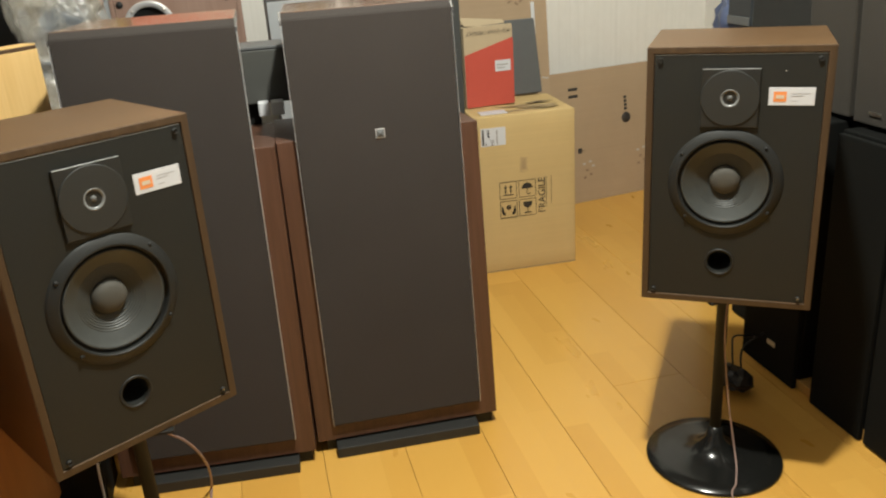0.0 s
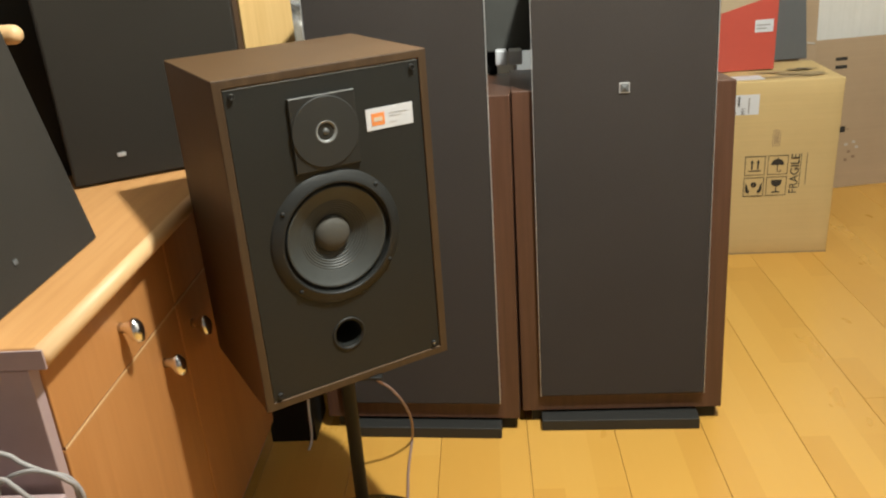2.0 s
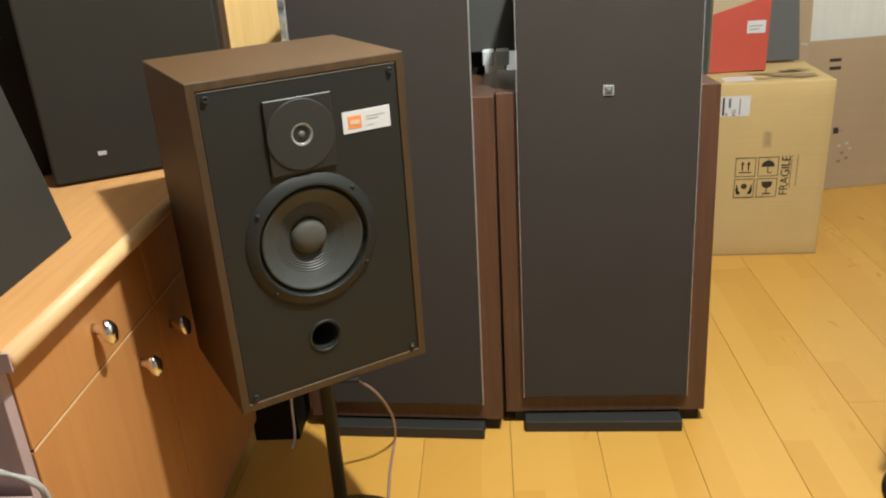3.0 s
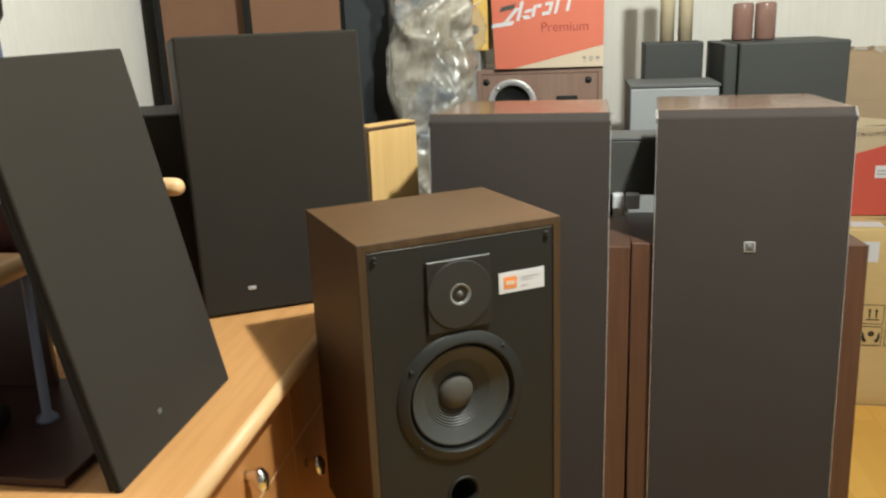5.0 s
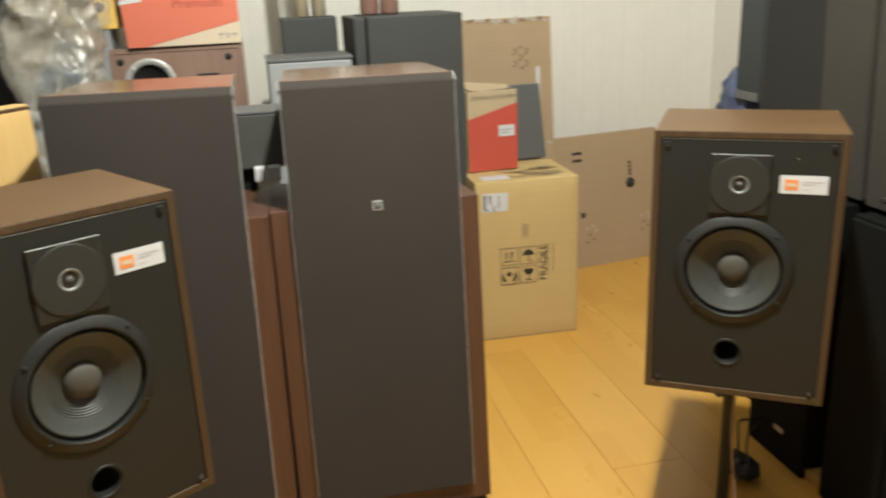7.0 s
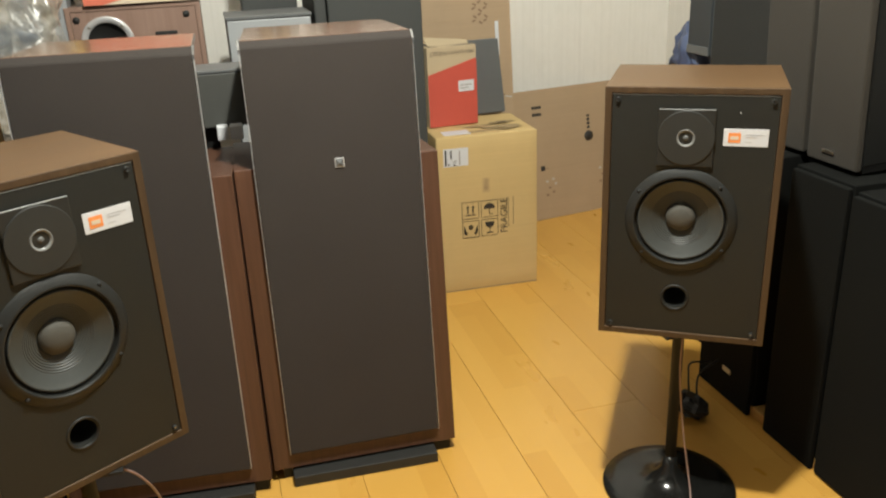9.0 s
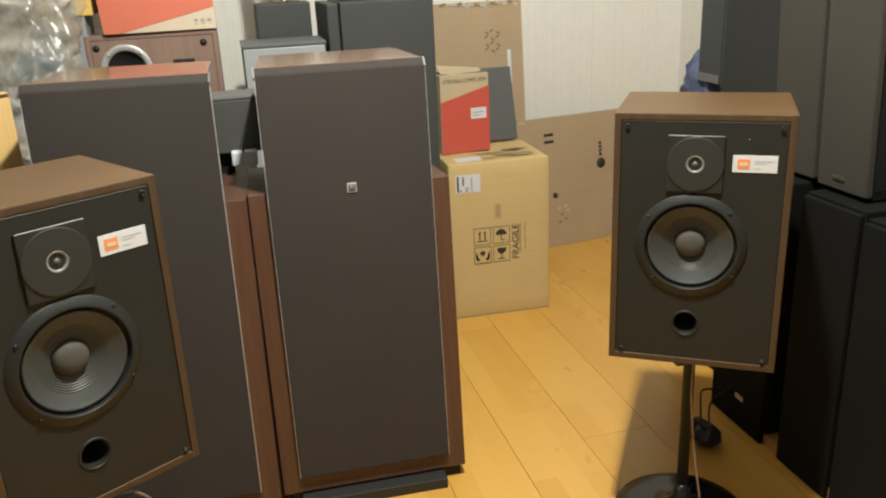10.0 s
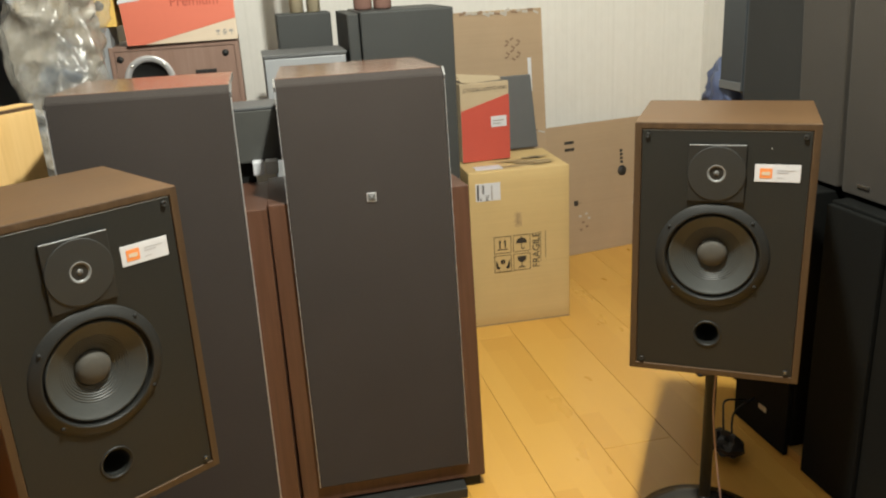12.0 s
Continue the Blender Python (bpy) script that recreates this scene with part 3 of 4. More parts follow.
tower_l = copy_thing(tower_r, leaning(-0.183, 1.626, -4.7, 4.2))
for x, y, a in ((0.247, 1.602, -2.0), (-0.178, 1.597, -4.5)):
    tagged(part("prop_bar", box(-0.168, 0.168, 0, 0.05, 0, 0.026, 0.002), BARS, m=pose(x, y, 0, 0, 0, a)), "black square bar propping a tower's front edge", "bar", "prop bars")


# ---- cardboard boxes and sheets by the back wall ----
def worn_box(w, d, h):
    """A carton with softened, slightly bulging and dented sides."""
    bm = box(0, w, 0, d, 0, h)
    bmesh.ops.subdivide_edges(bm, edges=bm.edges[:], cuts=11, use_grid_fill=True)
    for v in bm.verts:
        x, y, z = v.co
        u = [min(1.0, 9 * min(q, 1 - q)) for q in (x / w, y / d, z / h)]
        n = noise.noise(Vector((x, y, z)) * 8.0)
        if y < 1e-5 or y > d - 1e-5:
            v.co.y += 0.0035 * u[0] * u[2] * n
        if x < 1e-5 or x > w - 1e-5:
            v.co.x += 0.004 * u[1] * u[2] * n
        if z > h - 1e-5:
            v.co.z += 0.006 * u[0] * u[1] * (n - 0.35) - 0.003 * (1 - min(u[0], u[1])) * abs(noise.noise(Vector((x, y, 3.0)) * 25.0))
    for f in bm.faces:
        f.smooth = True
    es = [e for e in bm.edges if e.calc_face_angle(0) > 1.0]
    bmesh.ops.bevel(bm, geom=es, offset=0.0025, segments=2, profile=0.5, affect="EDGES")
    return bm


def carton(name, label, w, d, h, m, mat, parts=()):
    c = thing(name, label, "box", m)
    part("carton", worn_box(w, d, h), mat, c)
    return c


fragile = carton("cardboard_box", "large brown cardboard box with handling symbols, standing on the floor", 0.345, 0.29, 0.546, pose(0.685, 2.522, 0, 0, 0, -1.9), CARD)


def bars(parent, name, x0, x1, z0, z1, mat=INK, y=-0.0008):
    return part(name, box(x0, x1, y, 0.0, z0, z1), mat, parent)


def frame_mark(parent, x, z, s, mat=INK):
    bm = bmesh.new()
    t = 0.0018
    for a, b, c, d in ((x, x + s, z, z + t), (x, x + s, z + s - t, z + s), (x, x + t, z, z + s), (x + s - t, x + s, z, z + s)):
        box(a, b, -0.0008, 0, c, d, bm=bm)
    return part("symbol_frame", bm, mat, parent)


def disc_arc(bm, x, z, r, a0, a1, n=18, inner=0.0):
    """A flat raised sector or arc of a printed sign, in the xz plane."""
    pts = [(x + r * math.cos(radians(a0 + (a1 - a0) * i / n)), z + r * math.sin(radians(a0 + (a1 - a0) * i / n))) for i in range(n + 1)]
    if inner:
        back = [(x + inner * math.cos(radians(a1 + (a0 - a1) * i / n)), z + inner * math.sin(radians(a1 + (a0 - a1) * i / n))) for i in range(n + 1)]
        for i in range(n):
            q = [pts[i], pts[i + 1], back[n - i - 1], back[n - i]]
            put(bm, [(u, -0.0008, v) for u, v in q], [(0, 1, 2, 3)])
    else:
        for i in range(n):
            put(bm, [(u, -0.0008, v) for u, v in ((x, z), pts[i], pts[i + 1])], [(0, 1, 2)])


def symbol(parent, x, z, kind, k=1.0, mat=None):
    """A handling sign, 60 mm square at k = 1."""
    bm = bmesh.new()
    f = lambda a, b, c, d: box(x + a * k, x + b * k, -0.0008, 0, z + c * k, z + d * k, bm=bm)
    if kind == "up":
        f(0.012, 0.048, 0.012, 0.0155)
        for c in (0.021, 0.039):
            f(c - 0.0022, c + 0.0022, 0.019, 0.042)
            put(bm, [(x + (c + u) * k, -0.0008, z + v * k) for u, v in ((-0.0055, 0.039), (0.0055, 0.039), (0, 0.049))], [(0, 1, 2)])
    elif kind == "umbrella":
        disc_arc(bm, x + 0.029 * k, z + 0.03 * k, 0.0195 * k, 0, 180)
        f(0.0275, 0.0305, 0.014, 0.031)
        disc_arc(bm, x + 0.0345 * k, z + 0.015 * k, 0.007 * k, 180, 350, 12, 0.004 * k)
        f(0.0275, 0.0305, 0.048, 0.053)
    elif kind == "glass":
        disc_arc(bm, x + 0.03 * k, z + 0.044 * k, 0.0155 * k, 180, 360)
        f(0.0145, 0.0455, 0.044, 0.05)
        f(0.0285, 0.0315, 0.013, 0.031), f(0.018, 0.042, 0.0095, 0.0135)
    elif kind == "globe":
        disc_arc(bm, x + 0.03 * k, z + 0.034 * k, 0.018 * k, 0, 360, 24, 0.012 * k)
        f(0.028, 0.032, 0.018, 0.05), f(0.013, 0.047, 0.032, 0.036), f(0.019, 0.041, 0.009, 0.013)
    else:
        for s in (-1, 1):
            c = x + (0.03 + 0.011 * s) * k
            disc_arc(bm, c, z + 0.027 * k, 0.014 * k, 270 - 100 * (s < 0), 370 - 100 * (s < 0), 14, 0.0075 * k)
            put(bm, [(c + u * s * k, -0.0008, z + v * k) for u, v in ((0.002, 0.009), (0.012, 0.014), (0.013, 0.044), (0.008, 0.036))], [(0, 1, 2, 3)])
        disc_arc(bm, x + 0.03 * k, z + 0.037 * k, 0.0085 * k, 0, 360, 20, 0.004 * k)
        f(0.026, 0.034, 0.0355, 0.0385)
    return part("handling_symbol", bm, mat or INK, parent)


for x, z, k in ((0.078, 0.26, "up"), (0.145, 0.26, "umbrella"), (0.078, 0.193, "care"), (0.145, 0.193, "glass")):
    frame_mark(fragile, x, z, 0.06)
    symbol(fragile, x, z, k)
words("lettering", "FRAGILE", 0.036, INK, fragile, pose(0.2265, -0.001, 0.26, 90, 0, 0) @ pose(0, 0, 0, 0, 0, 90), "black printed word", 0.94)
bars(fragile, "printed_line", 0.241, 0.2425, 0.196, 0.324), bars(fragile, "printed_line", 0.2585, 0.26, 0.196, 0.324)
bm = bmesh.new()
for a, b, c, d in ((0.153, 0.1542, 0.35, 0.41), (0.1748, 0.176, 0.35, 0.41), (0.153, 0.176, 0.35, 0.3512), (0.153, 0.176, 0.4088, 0.41)):
    box(a, b, -0.0008, 0, c, d, bm=bm)
part("printed_frame", bm, BROWNINK, fragile)
for k in range(7):
    bars(fragile, "printed_mark", 0.1575 + 0.0022 * k, 0.1585 + 0.0022 * k, 0.356, 0.402, BROWNINK)
lab = part("shipping_label", box(0.022, 0.106, -0.0012, 0, 0.449, 0.509), WHITE, fragile, "white shipping label")
bars(lab, "barcode_bar", 0.0265, 0.0325, 0.4525, 0.505, INK, -0.0018)
for z in range(9):
    bars(lab, "barcode_bar", 0.044, 0.051, 0.474 + 0.0032 * z, 0.4752 + 0.0032 * z + 0.0008 * (z % 3), INK, -0.0018)
words("lettering", "M1", 0.017, INK, lab, pose(0.0615, -0.0014, 0.4605, 90) @ pose(0, 0, 0, 0, 0, 90), "black printed characters")
bars(lab, "printed_line", 0.0745, 0.0785, 0.453, 0.5, GREYINK, -0.0018)
bars(lab, "printed_mark", 0.037, 0.041, 0.4525, 0.459, INK, -0.0018)
part("top_label", box(0.035, 0.125, 0.03, 0.085, 0.5455, 0.5472), WHITE, fragile, "white label on the lid")
# Dark strip in place of the contact shadow where carton meets floor.
part("contact_shadow", box(0.001, 0.344, -0.0007, 0.002, 0.0, 0.005), STAIN_SHADE, fragile, "dark strip painted as the contact shadow along the bottom")
# dusty smears across the lid, each an uneven streak
for j, (cx, cy, rx, ry) in enumerate(((0.2, 0.06, 0.09, 0.012), (0.245, 0.1, 0.07, 0.02), (0.17, 0.13, 0.06, 0.012), (0.27, 0.16, 0.045, 0.016), (0.12, 0.045, 0.05, 0.008), (0.285, 0.065, 0.035, 0.01))):
    bm = bmesh.new()
    ring = []
    for k in range(36):
        a = k / 36 * 2 * math.pi
        w = 1 + 0.45 * noise.noise((3.1 * j + 2 * math.cos(a), 2 * math.sin(a), j)) + 0.35 * noise.noise((9 * math.cos(a), 9 * math.sin(a), 5.0 + j))
        ring.append(bm.verts.new((cx + rx * w * math.cos(a) + 0.3 * ry * math.sin(a), cy + ry * w * math.sin(a), 0.5448 + 0.0004 * j)))
    bm.faces.new(ring)
    part("stain", bm, STAIN_SHADE, fragile, "dark dusty smear")
part("lid_slot", box(0.255, 0.285, 0.15, 0.156, 0.5455, 0.5472), INK, fragile)

redbox = thing("red_carton", "red and brown printed carton, upside down on a box", "box", pose(0.706, 2.672, 0.548, 0, 0, 4))
part("carton", box(0, 0.174, 0, 0.13, 0, 0.266, 0.002), CARD_TAN, redbox)
bm = bmesh.new()
put(bm, [(x, y, z) for y in (-0.0012, 0.0) for x, z in ((0.001, 0.001), (0.173, 0.001), (0.173, 0.223), (0.001, 0.176))], [(0, 1, 2, 3), (7, 6, 5, 4), (0, 4, 5, 1), (1, 5, 6, 2), (2, 6, 7, 3), (3, 7, 4, 0)])
part("red_print", bm, RED, redbox, "red printed lower field")
bm = bmesh.new()
put(bm, [(x, y, z) for x in (0.174, 0.1752) for y, z in ((0.001, 0.001), (0.129, 0.001), (0.129, 0.216), (0.001, 0.216))], [(0, 1, 2, 3), (7, 6, 5, 4), (0, 4, 5, 1), (1, 5, 6, 2), (2, 6, 7, 3), (3, 7, 4, 0)])
part("red_side", bm, RED, redbox)
words("lettering", "HIGH QUALITY PRODUCT", 0.017, INK, redbox, pose(0.088, -0.0008, 0.246, 90) @ pose(0, 0, 0, 0, 0, 180), "black upside-down print", 0.78)
part("price_label", box(0.107, 0.163, -0.0022, -0.0013, 0.114, 0.151), WHITE, redbox, "white paper label")
for z, w in ((0.134, 0.04), (0.124, 0.03)):
    bars(redbox, "printed_line", 0.113, 0.113 + w, z, z + 0.003, GREYINK, -0.003)
part("flap", box(0.02, 0.172, 0.0, 0.07, 0, 0.0028), CARD_TAN, redbox, "lifted cardboard flap", pose(-0.012, 0.016, 0.271, 17, 6, -4))
part("rear_flap", box(0.004, 0.17, 0.0, 0.06, 0, 0.0028), CARD_TAN, redbox, "lifted cardboard flap", pose(0, 0.128, 0.268, -160, 0, 0))
part("inside_shadow_gap", box(0.012, 0.168, 0.012, 0.11, 0.2662, 0.2666), INK, redbox)

def trapezoid(w0, w1, h, d):
    bm = box(-w0 / 2, w0 / 2, 0, d, 0, h, 0.003)
    for v in bm.verts:
        if v.co.x > 0:
            v.co.x -= (w0 - w1) * v.co.z / h
    return bm


slab = tagged(part("slate_board", trapezoid(0.19, 0.169, 0.262, 0.018), SLATE, m=pose(0.935, 2.812, 0.548, -3, 0, 3)), "slate-grey flat panel standing behind the red carton", "panel")
big = thing("cardboard_sheet", "large brown flattened carton standing against the wall", "cardboard", pose(0.711, 2.95, 0.0, -5, 0, 1))
part("sheet", box(0, 0.42, 0, 0.012, 0, 1.03, 0.002), CARD_DULL, big)
part("fold_crease", box(0.0, 0.42, -0.0015, 0.0, 0.86, 0.862), CARD_DULL, big)
for z, s in ((1.015, 1), (0.565, 2)):
    for i in range(14):
        part("crate_tear", box(0, 0.02 + 0.008 * random.random(), -0.002, 0, 0, 0.006 + 0.006 * random.random()), PALETEAR if i % 3 else BROWNINK, big, "", pose(0.1 + 0.022 * i, -0.001, z + 0.004 * random.random(), 0, random.uniform(-30, 30), 0))
for i in range(3):
    for j in range(4):
        part("printed_mark", box(0, 0.016, -0.0012, 0, 0, 0.008), BROWNINK, big, "", pose(0.27 + 0.022 * i, 0, 0.85 + 0.022 * j, 0, 35 if (i + j) % 2 else -30, 0))
part("paper_strip", box(0.356, 0.37, -0.0016, 0, 0.725, 0.85), WHITE, big, "narrow white paper strip")
low = thing("cardboard_sheet", "low brown flattened carton with printed signs leaning on the wall", "cardboard", pose(1.16, 3.078, 0, 0, 0, 9.25) @ pose(0, 0, 0, -7, 0, 0))
part("sheet", box(0, 0.52, 0, 0.01, 0, 0.55, 0.002), CARD_DULL, low)
for z in (0.472, 0.443):
    bars(low, "printed_bar", 0.112, 0.157, z, z + 0.012)
part("printed_disc", lathe([(0, -0.001), (0.022, -0.001), (0.022, 0)], 24, (0.385, 0, 0.33)), INK, low)
for k in range(4):
    bars(low, "printed_bar", 0.378, 0.392, 0.362 + 0.016 * k, 0.373 + 0.016 * k)
bars(low, "printed_mark", 0.14, 0.16, 0.21, 0.232)
bars(low, "printed_mark", 0.16, 0.175, 0.218, 0.222, BROWNINK)
for x0, z0 in ((0.16, 0.1), (0.43, 0.12)):
    for dx, dz in ((0, 0), (0.03, 0.01), (0.012, 0.03), (0.042, 0.045), (0.0, 0.058), (0.03, 0.065)):
        bars(low, "printed_mark", x0 + dx, x0 + dx + 0.013, z0 + dz, z0 + dz + 0.01, PALETEAR if dz > 0.04 else BROWNINK)
for k in range(16):
    part("torn_edge", box(0, 0.008, -0.0015, 0, 0, 0.012), CARD, low, "", pose(0.513, 0, 0.05 + 0.03 * k, 0, random.uniform(-30, 30), 0))


# ---- stacked things between the towers and the back wall ----
def black_speaker(name, label, w, d, h, m, front=GRILLE_BLACK, body=CABINET_BLACK, group=""):
    s = thing(name, label, "loudspeaker", m, group)
    part("cabinet", box(-w / 2, w / 2, 0.012, d, 0, h, 0.003), body, s)
    part("grille", box(-w / 2, w / 2, -0.006, 0.011, 0.003, h, 0.005, 3), front, s)
    return s


bt = black_speaker("tower_loudspeaker", "tall black loudspeaker standing behind the brown tower", 0.276, 0.3, 1.075, pose(0.5, 2.44, 0), HAZED_BLACK, HAZED_BLACK)
part("side_knob", lathe([(0, 0), (0.014, 0), (0.017, 0.004), (0.017, 0.012), (0.01, 0.016), (0, 0.016)], 24, (0.138, 0.17, 0.94), "x"), BLACK, bt, "round black knob")
black_speaker("tower_loudspeaker", "tall slim black loudspeaker with a seam beside it", 0.034, 0.3, 1.072, pose(0.342, 2.45, 0), HAZED_BLACK, HAZED_BLACK)
sub = thing("equipment_case", "flat black equipment case on a shelf stand behind the towers", "case", pose(0.05, 2.0, 0))
part("case_body", box(-0.13, 0.16, 0, 0.12, 0.76, 0.886, 0.003), CASEGREY, sub)
part("case_lid", box(-0.132, 0.162, -0.002, 0.122, 0.887, 0.893, 0.001), SLATE, sub, "grey shiny lid")
part("case_support", box(-0.11, -0.03, 0.03, 0.11, 0.0, 0.759, 0.003), CABINET_BLACK, sub)
for x, w in ((-0.034, 0.026), (-0.004, 0.03)):
    part("white_plug", box(x, x + w, -0.036, -0.003, 0.735, 0.768, 0.003), WHITE, sub, "white plastic plug")
grey = thing("grey_loudspeaker", "small silver-grey box in a dark frame standing behind the tower", "loudspeaker", pose(0.192, 2.38, 0.0))
part("cabinet", box(-0.115, 0.115, 0.006, 0.2, 0.0, 0.968, 0.002), SLATE, grey)
part("front_panel", box(-0.113, 0.113, 0.0, 0.005, 0.6, 0.966, 0.002), SILVERGREY, grey, "pale silver-grey front")
part("top_board", box(-0.117, 0.117, -0.004, 0.202, 0.969, 0.977, 0.001), SLATE, grey)
black_speaker("small_loudspeaker", "small black loudspeaker on top of the grey box", 0.165, 0.12, 0.115, pose(0.215, 2.63, 0.96), HAZED_BLACK, HAZED_BLACK)
tagged(part("support_box", box(0.13, 0.36, 2.6, 2.8, 0, 0.955, 0.003), CABINET_BLACK), "black cabinet carrying the small loudspeaker", "cabinet")
for x in (0.2, 0.252):
    tagged(part("paper_roll", lathe([(0, 0), (0.021, 0), (0.021, 0.34), (0.017, 0.34), (0.016, 0.3), (0, 0.3)], 24, axis="z"), BONE, m=pose(x, 2.69, 1.076)), "cream paper roll standing upright on a loudspeaker", "paper roll", "paper rolls")
for x in (0.392, 0.452):
    tagged(part("glazed_jar", lathe([(0, 0), (0.025, 0), (0.028, 0.005), (0.028, 0.094), (0.025, 0.1), (0.02, 0.101), (0, 0.101)], 28, axis="z"), COPPER, m=pose(x, 2.58, 1.076)), "glossy brown cylindrical jar on the black tower", "jar", "brown jars")

ws = thing("cherry_loudspeaker", "reddish wooden loudspeaker with a chrome ring driver, no grille", "loudspeaker", pose(-0.172, 2.6, 0.0))
part("cabinet", shell(0.37, 1.013, 0.3, 0.014, 0.008, False), CHERRY, ws)
part("baffle", pierced(-0.17, 0.17, 0.015, 0.998, 0.003, 0.02, [(-0.081, 0.912, 0.054)]), CHERRY, ws)
cz = 0.912
dr = part("driver", lathe([(0.0725, 0.003), (0.0725, -0.002), (0.07, -0.004), (0.056, -0.003), (0.054, 0.002)], 56, (-0.081, 0, cz)), SILVER, ws, "shiny chrome ring")
part("cone", lathe([(0.056, 0.0), (0.05, 0.003), (0.02, 0.03), (0, 0.026)], 40, (-0.081, 0.004, cz)), BLACK, dr)
for a in (45, 135, 225, 315):
    part("ring_screw", lathe([(0, -0.006), (0.004, -0.0055), (0.005, -0.004)], 12, (-0.081 + 0.063 * math.cos(radians(a)), 0, cz + 0.063 * math.sin(radians(a)))), ALU, dr)
part("slot", box(0.05, 0.112, -0.001, 0.0028, 0.908, 0.933, 0.002), BLACK, ws)
part("slot_lip", box(0.079, 0.084, -0.003, -0.0012, 0.911, 0.93, 0.0008, 1), BARS, ws)
for x in (-0.157, 0.143):
    part("peg_hole", lathe([(0, 0.0), (0.009, 0.0), (0.01, 0.0028)], 18, (x, 0, 0.977)), BLACK, ws)

kb = thing("coral_carton", "bright coral-red and cream printed carton on the wooden loudspeaker", "box", pose(-0.314, 2.585, 1.015, 0, 0, 1))


def flared(bm):
    """The carton's left side leans in towards its foot."""
    for v in bm.verts:
        if v.co.x < 0.1:
            v.co.x += 0.014 * (1 - v.co.z / 0.3)
    return bm


part("carton", flared(box(0, 0.328, 0, 0.26, 0, 0.3, 0.002)), CREAM, kb)
bm = bmesh.new()
put(bm, [(x, y, z) for y in (-0.0012, 0.0) for x, z in ((0.001, 0.001), (0.05, 0.001), (0.327, 0.062), (0.327, 0.299), (0.001, 0.299))],
    [(0, 1, 2, 3, 4), (9, 8, 7, 6, 5), (0, 5, 6, 1), (1, 6, 7, 2), (2, 7, 8, 3), (3, 8, 9, 4), (4, 9, 5, 0)])
part("coral_print", flared(bm), CORAL, kb, "coral printed field")
words("lettering", "Premium", 0.038, plain("dark_red_print", (0.36, 0.06, 0.035), 0.5), kb, pose(0.216, -0.0016, 0.115, 90), "dark red printed word")
# the maker's mark: slanted white shapes with a dark bar
for a, b, c, d, lean in ((0.012, 0.075, 0.128, 0.14, 0.35), (0.05, 0.064, 0.14, 0.178, 0.9), (0.08, 0.09, 0.138, 0.192, 0.25), (0.092, 0.112, 0.158, 0.168, 0.9), (0.093, 0.112, 0.14, 0.15, -0.9), (0.122, 0.131, 0.142, 0.175, 0.25), (0.133, 0.146, 0.166, 0.176, 0.2), (0.153, 0.176, 0.142, 0.152, 0.25), (0.169, 0.178, 0.15, 0.178, 0.25), (0.155, 0.17, 0.169, 0.178, 0.25), (0.187, 0.196, 0.142, 0.196, 0.25), (0.196, 0.212, 0.178, 0.187, 0.2), (0.22, 0.229, 0.144, 0.2, 0.25), (0.212, 0.242, 0.178, 0.187, 0.2)):
    bm = box(a, b, -0.0022, -0.0013, c, d)
    for v in bm.verts:
        v.co.x, v.co.z = v.co.x + lean * (v.co.z - 0.15), v.co.z + 0.12 * (v.co.x - 0.1)
    part("printed_bar", bm, WHITE, kb, "white piece of the maker's mark")
bm = box(0.02, 0.062, -0.0024, -0.0013, 0.166, 0.18)
for v in bm.verts:
    v.co.x, v.co.z = v.co.x + 0.5 * (v.co.z - 0.15), v.co.z + 0.2 * (v.co.x - 0.04)
part("printed_mark", bm, CASEGREY, kb, "dark grey slanted mark")
for x, k in ((0.262, "glass"), (0.281, "globe"), (0.3, "umbrella")):
    symbol(kb, x, 0.012, k, 0.36, GREYINK)
yb = thing("yellow_carton", "yellow printed carton behind the coral carton", "box", pose(-0.54, 2.605, 0.0))
part("carton", box(0, 0.218, 0, 0.16, 1.07, 1.36, 0.002), YELLOW, yb)
part("lower_carton", box(0, 0.194, 0, 0.16, 0, 1.068, 0.002), SILVERGREY, yb)
part("printed_disc", lathe([(0, -0.0012), (0.014, -0.0012), (0.014, 0)], 20, (0.178, 0, 1.13)), INK, yb)
for k in range(3):
    part("printed_wave", tube([(0.07, 0, 1.17 + 0.03 * k), (0.11, 0, 1.19 + 0.03 * k), (0.15, 0, 1.18 + 0.03 * k), (0.2, 0, 1.21 + 0.03 * k)], 0.004, 6), CREAM, yb)


def film_bag(sx, sy, sz, seed, film):
    """A crumpled bag: soft lumps, then sharp slanting pleats that cross one another."""
    bm = bmesh.new()
    bmesh.ops.create_icosphere(bm, subdivisions=6, radius=1.0)
    off = Vector((seed, 2.3 * seed, 0.7))
    for v in bm.verts:
        p = v.co.copy()
        q = Vector((p.x * sx, p.y * sy, p.z * sz))
        w = q + noise.noise_vector(q * 8.0 + off) * 0.05
        pleat = 1 - 2 * abs(noise.noise(Vector((w.x * 9 + w.z * 5, w.y * 9, w.z * 3.5)) + off))
        cross = 1 - 2 * abs(noise.noise(Vector((w.x * 9 - w.z * 14, w.y * 20, w.z * 16)) - off))
        fine = 1 - 2 * abs(noise.noise(w * 48.0 + 2 * off))
        fold = 0.03 * pleat * abs(pleat) + 0.012 * cross + 0.0025 * fine
        v.co = q + noise.noise_vector(q * 6.0 + off) * 0.04 + p * (fold - 0.012) + noise.noise_vector(q * 80.0 + off) * (0.0015 if film else 0.0005)
    for f in bm.faces:
        f.smooth = True
    return bm


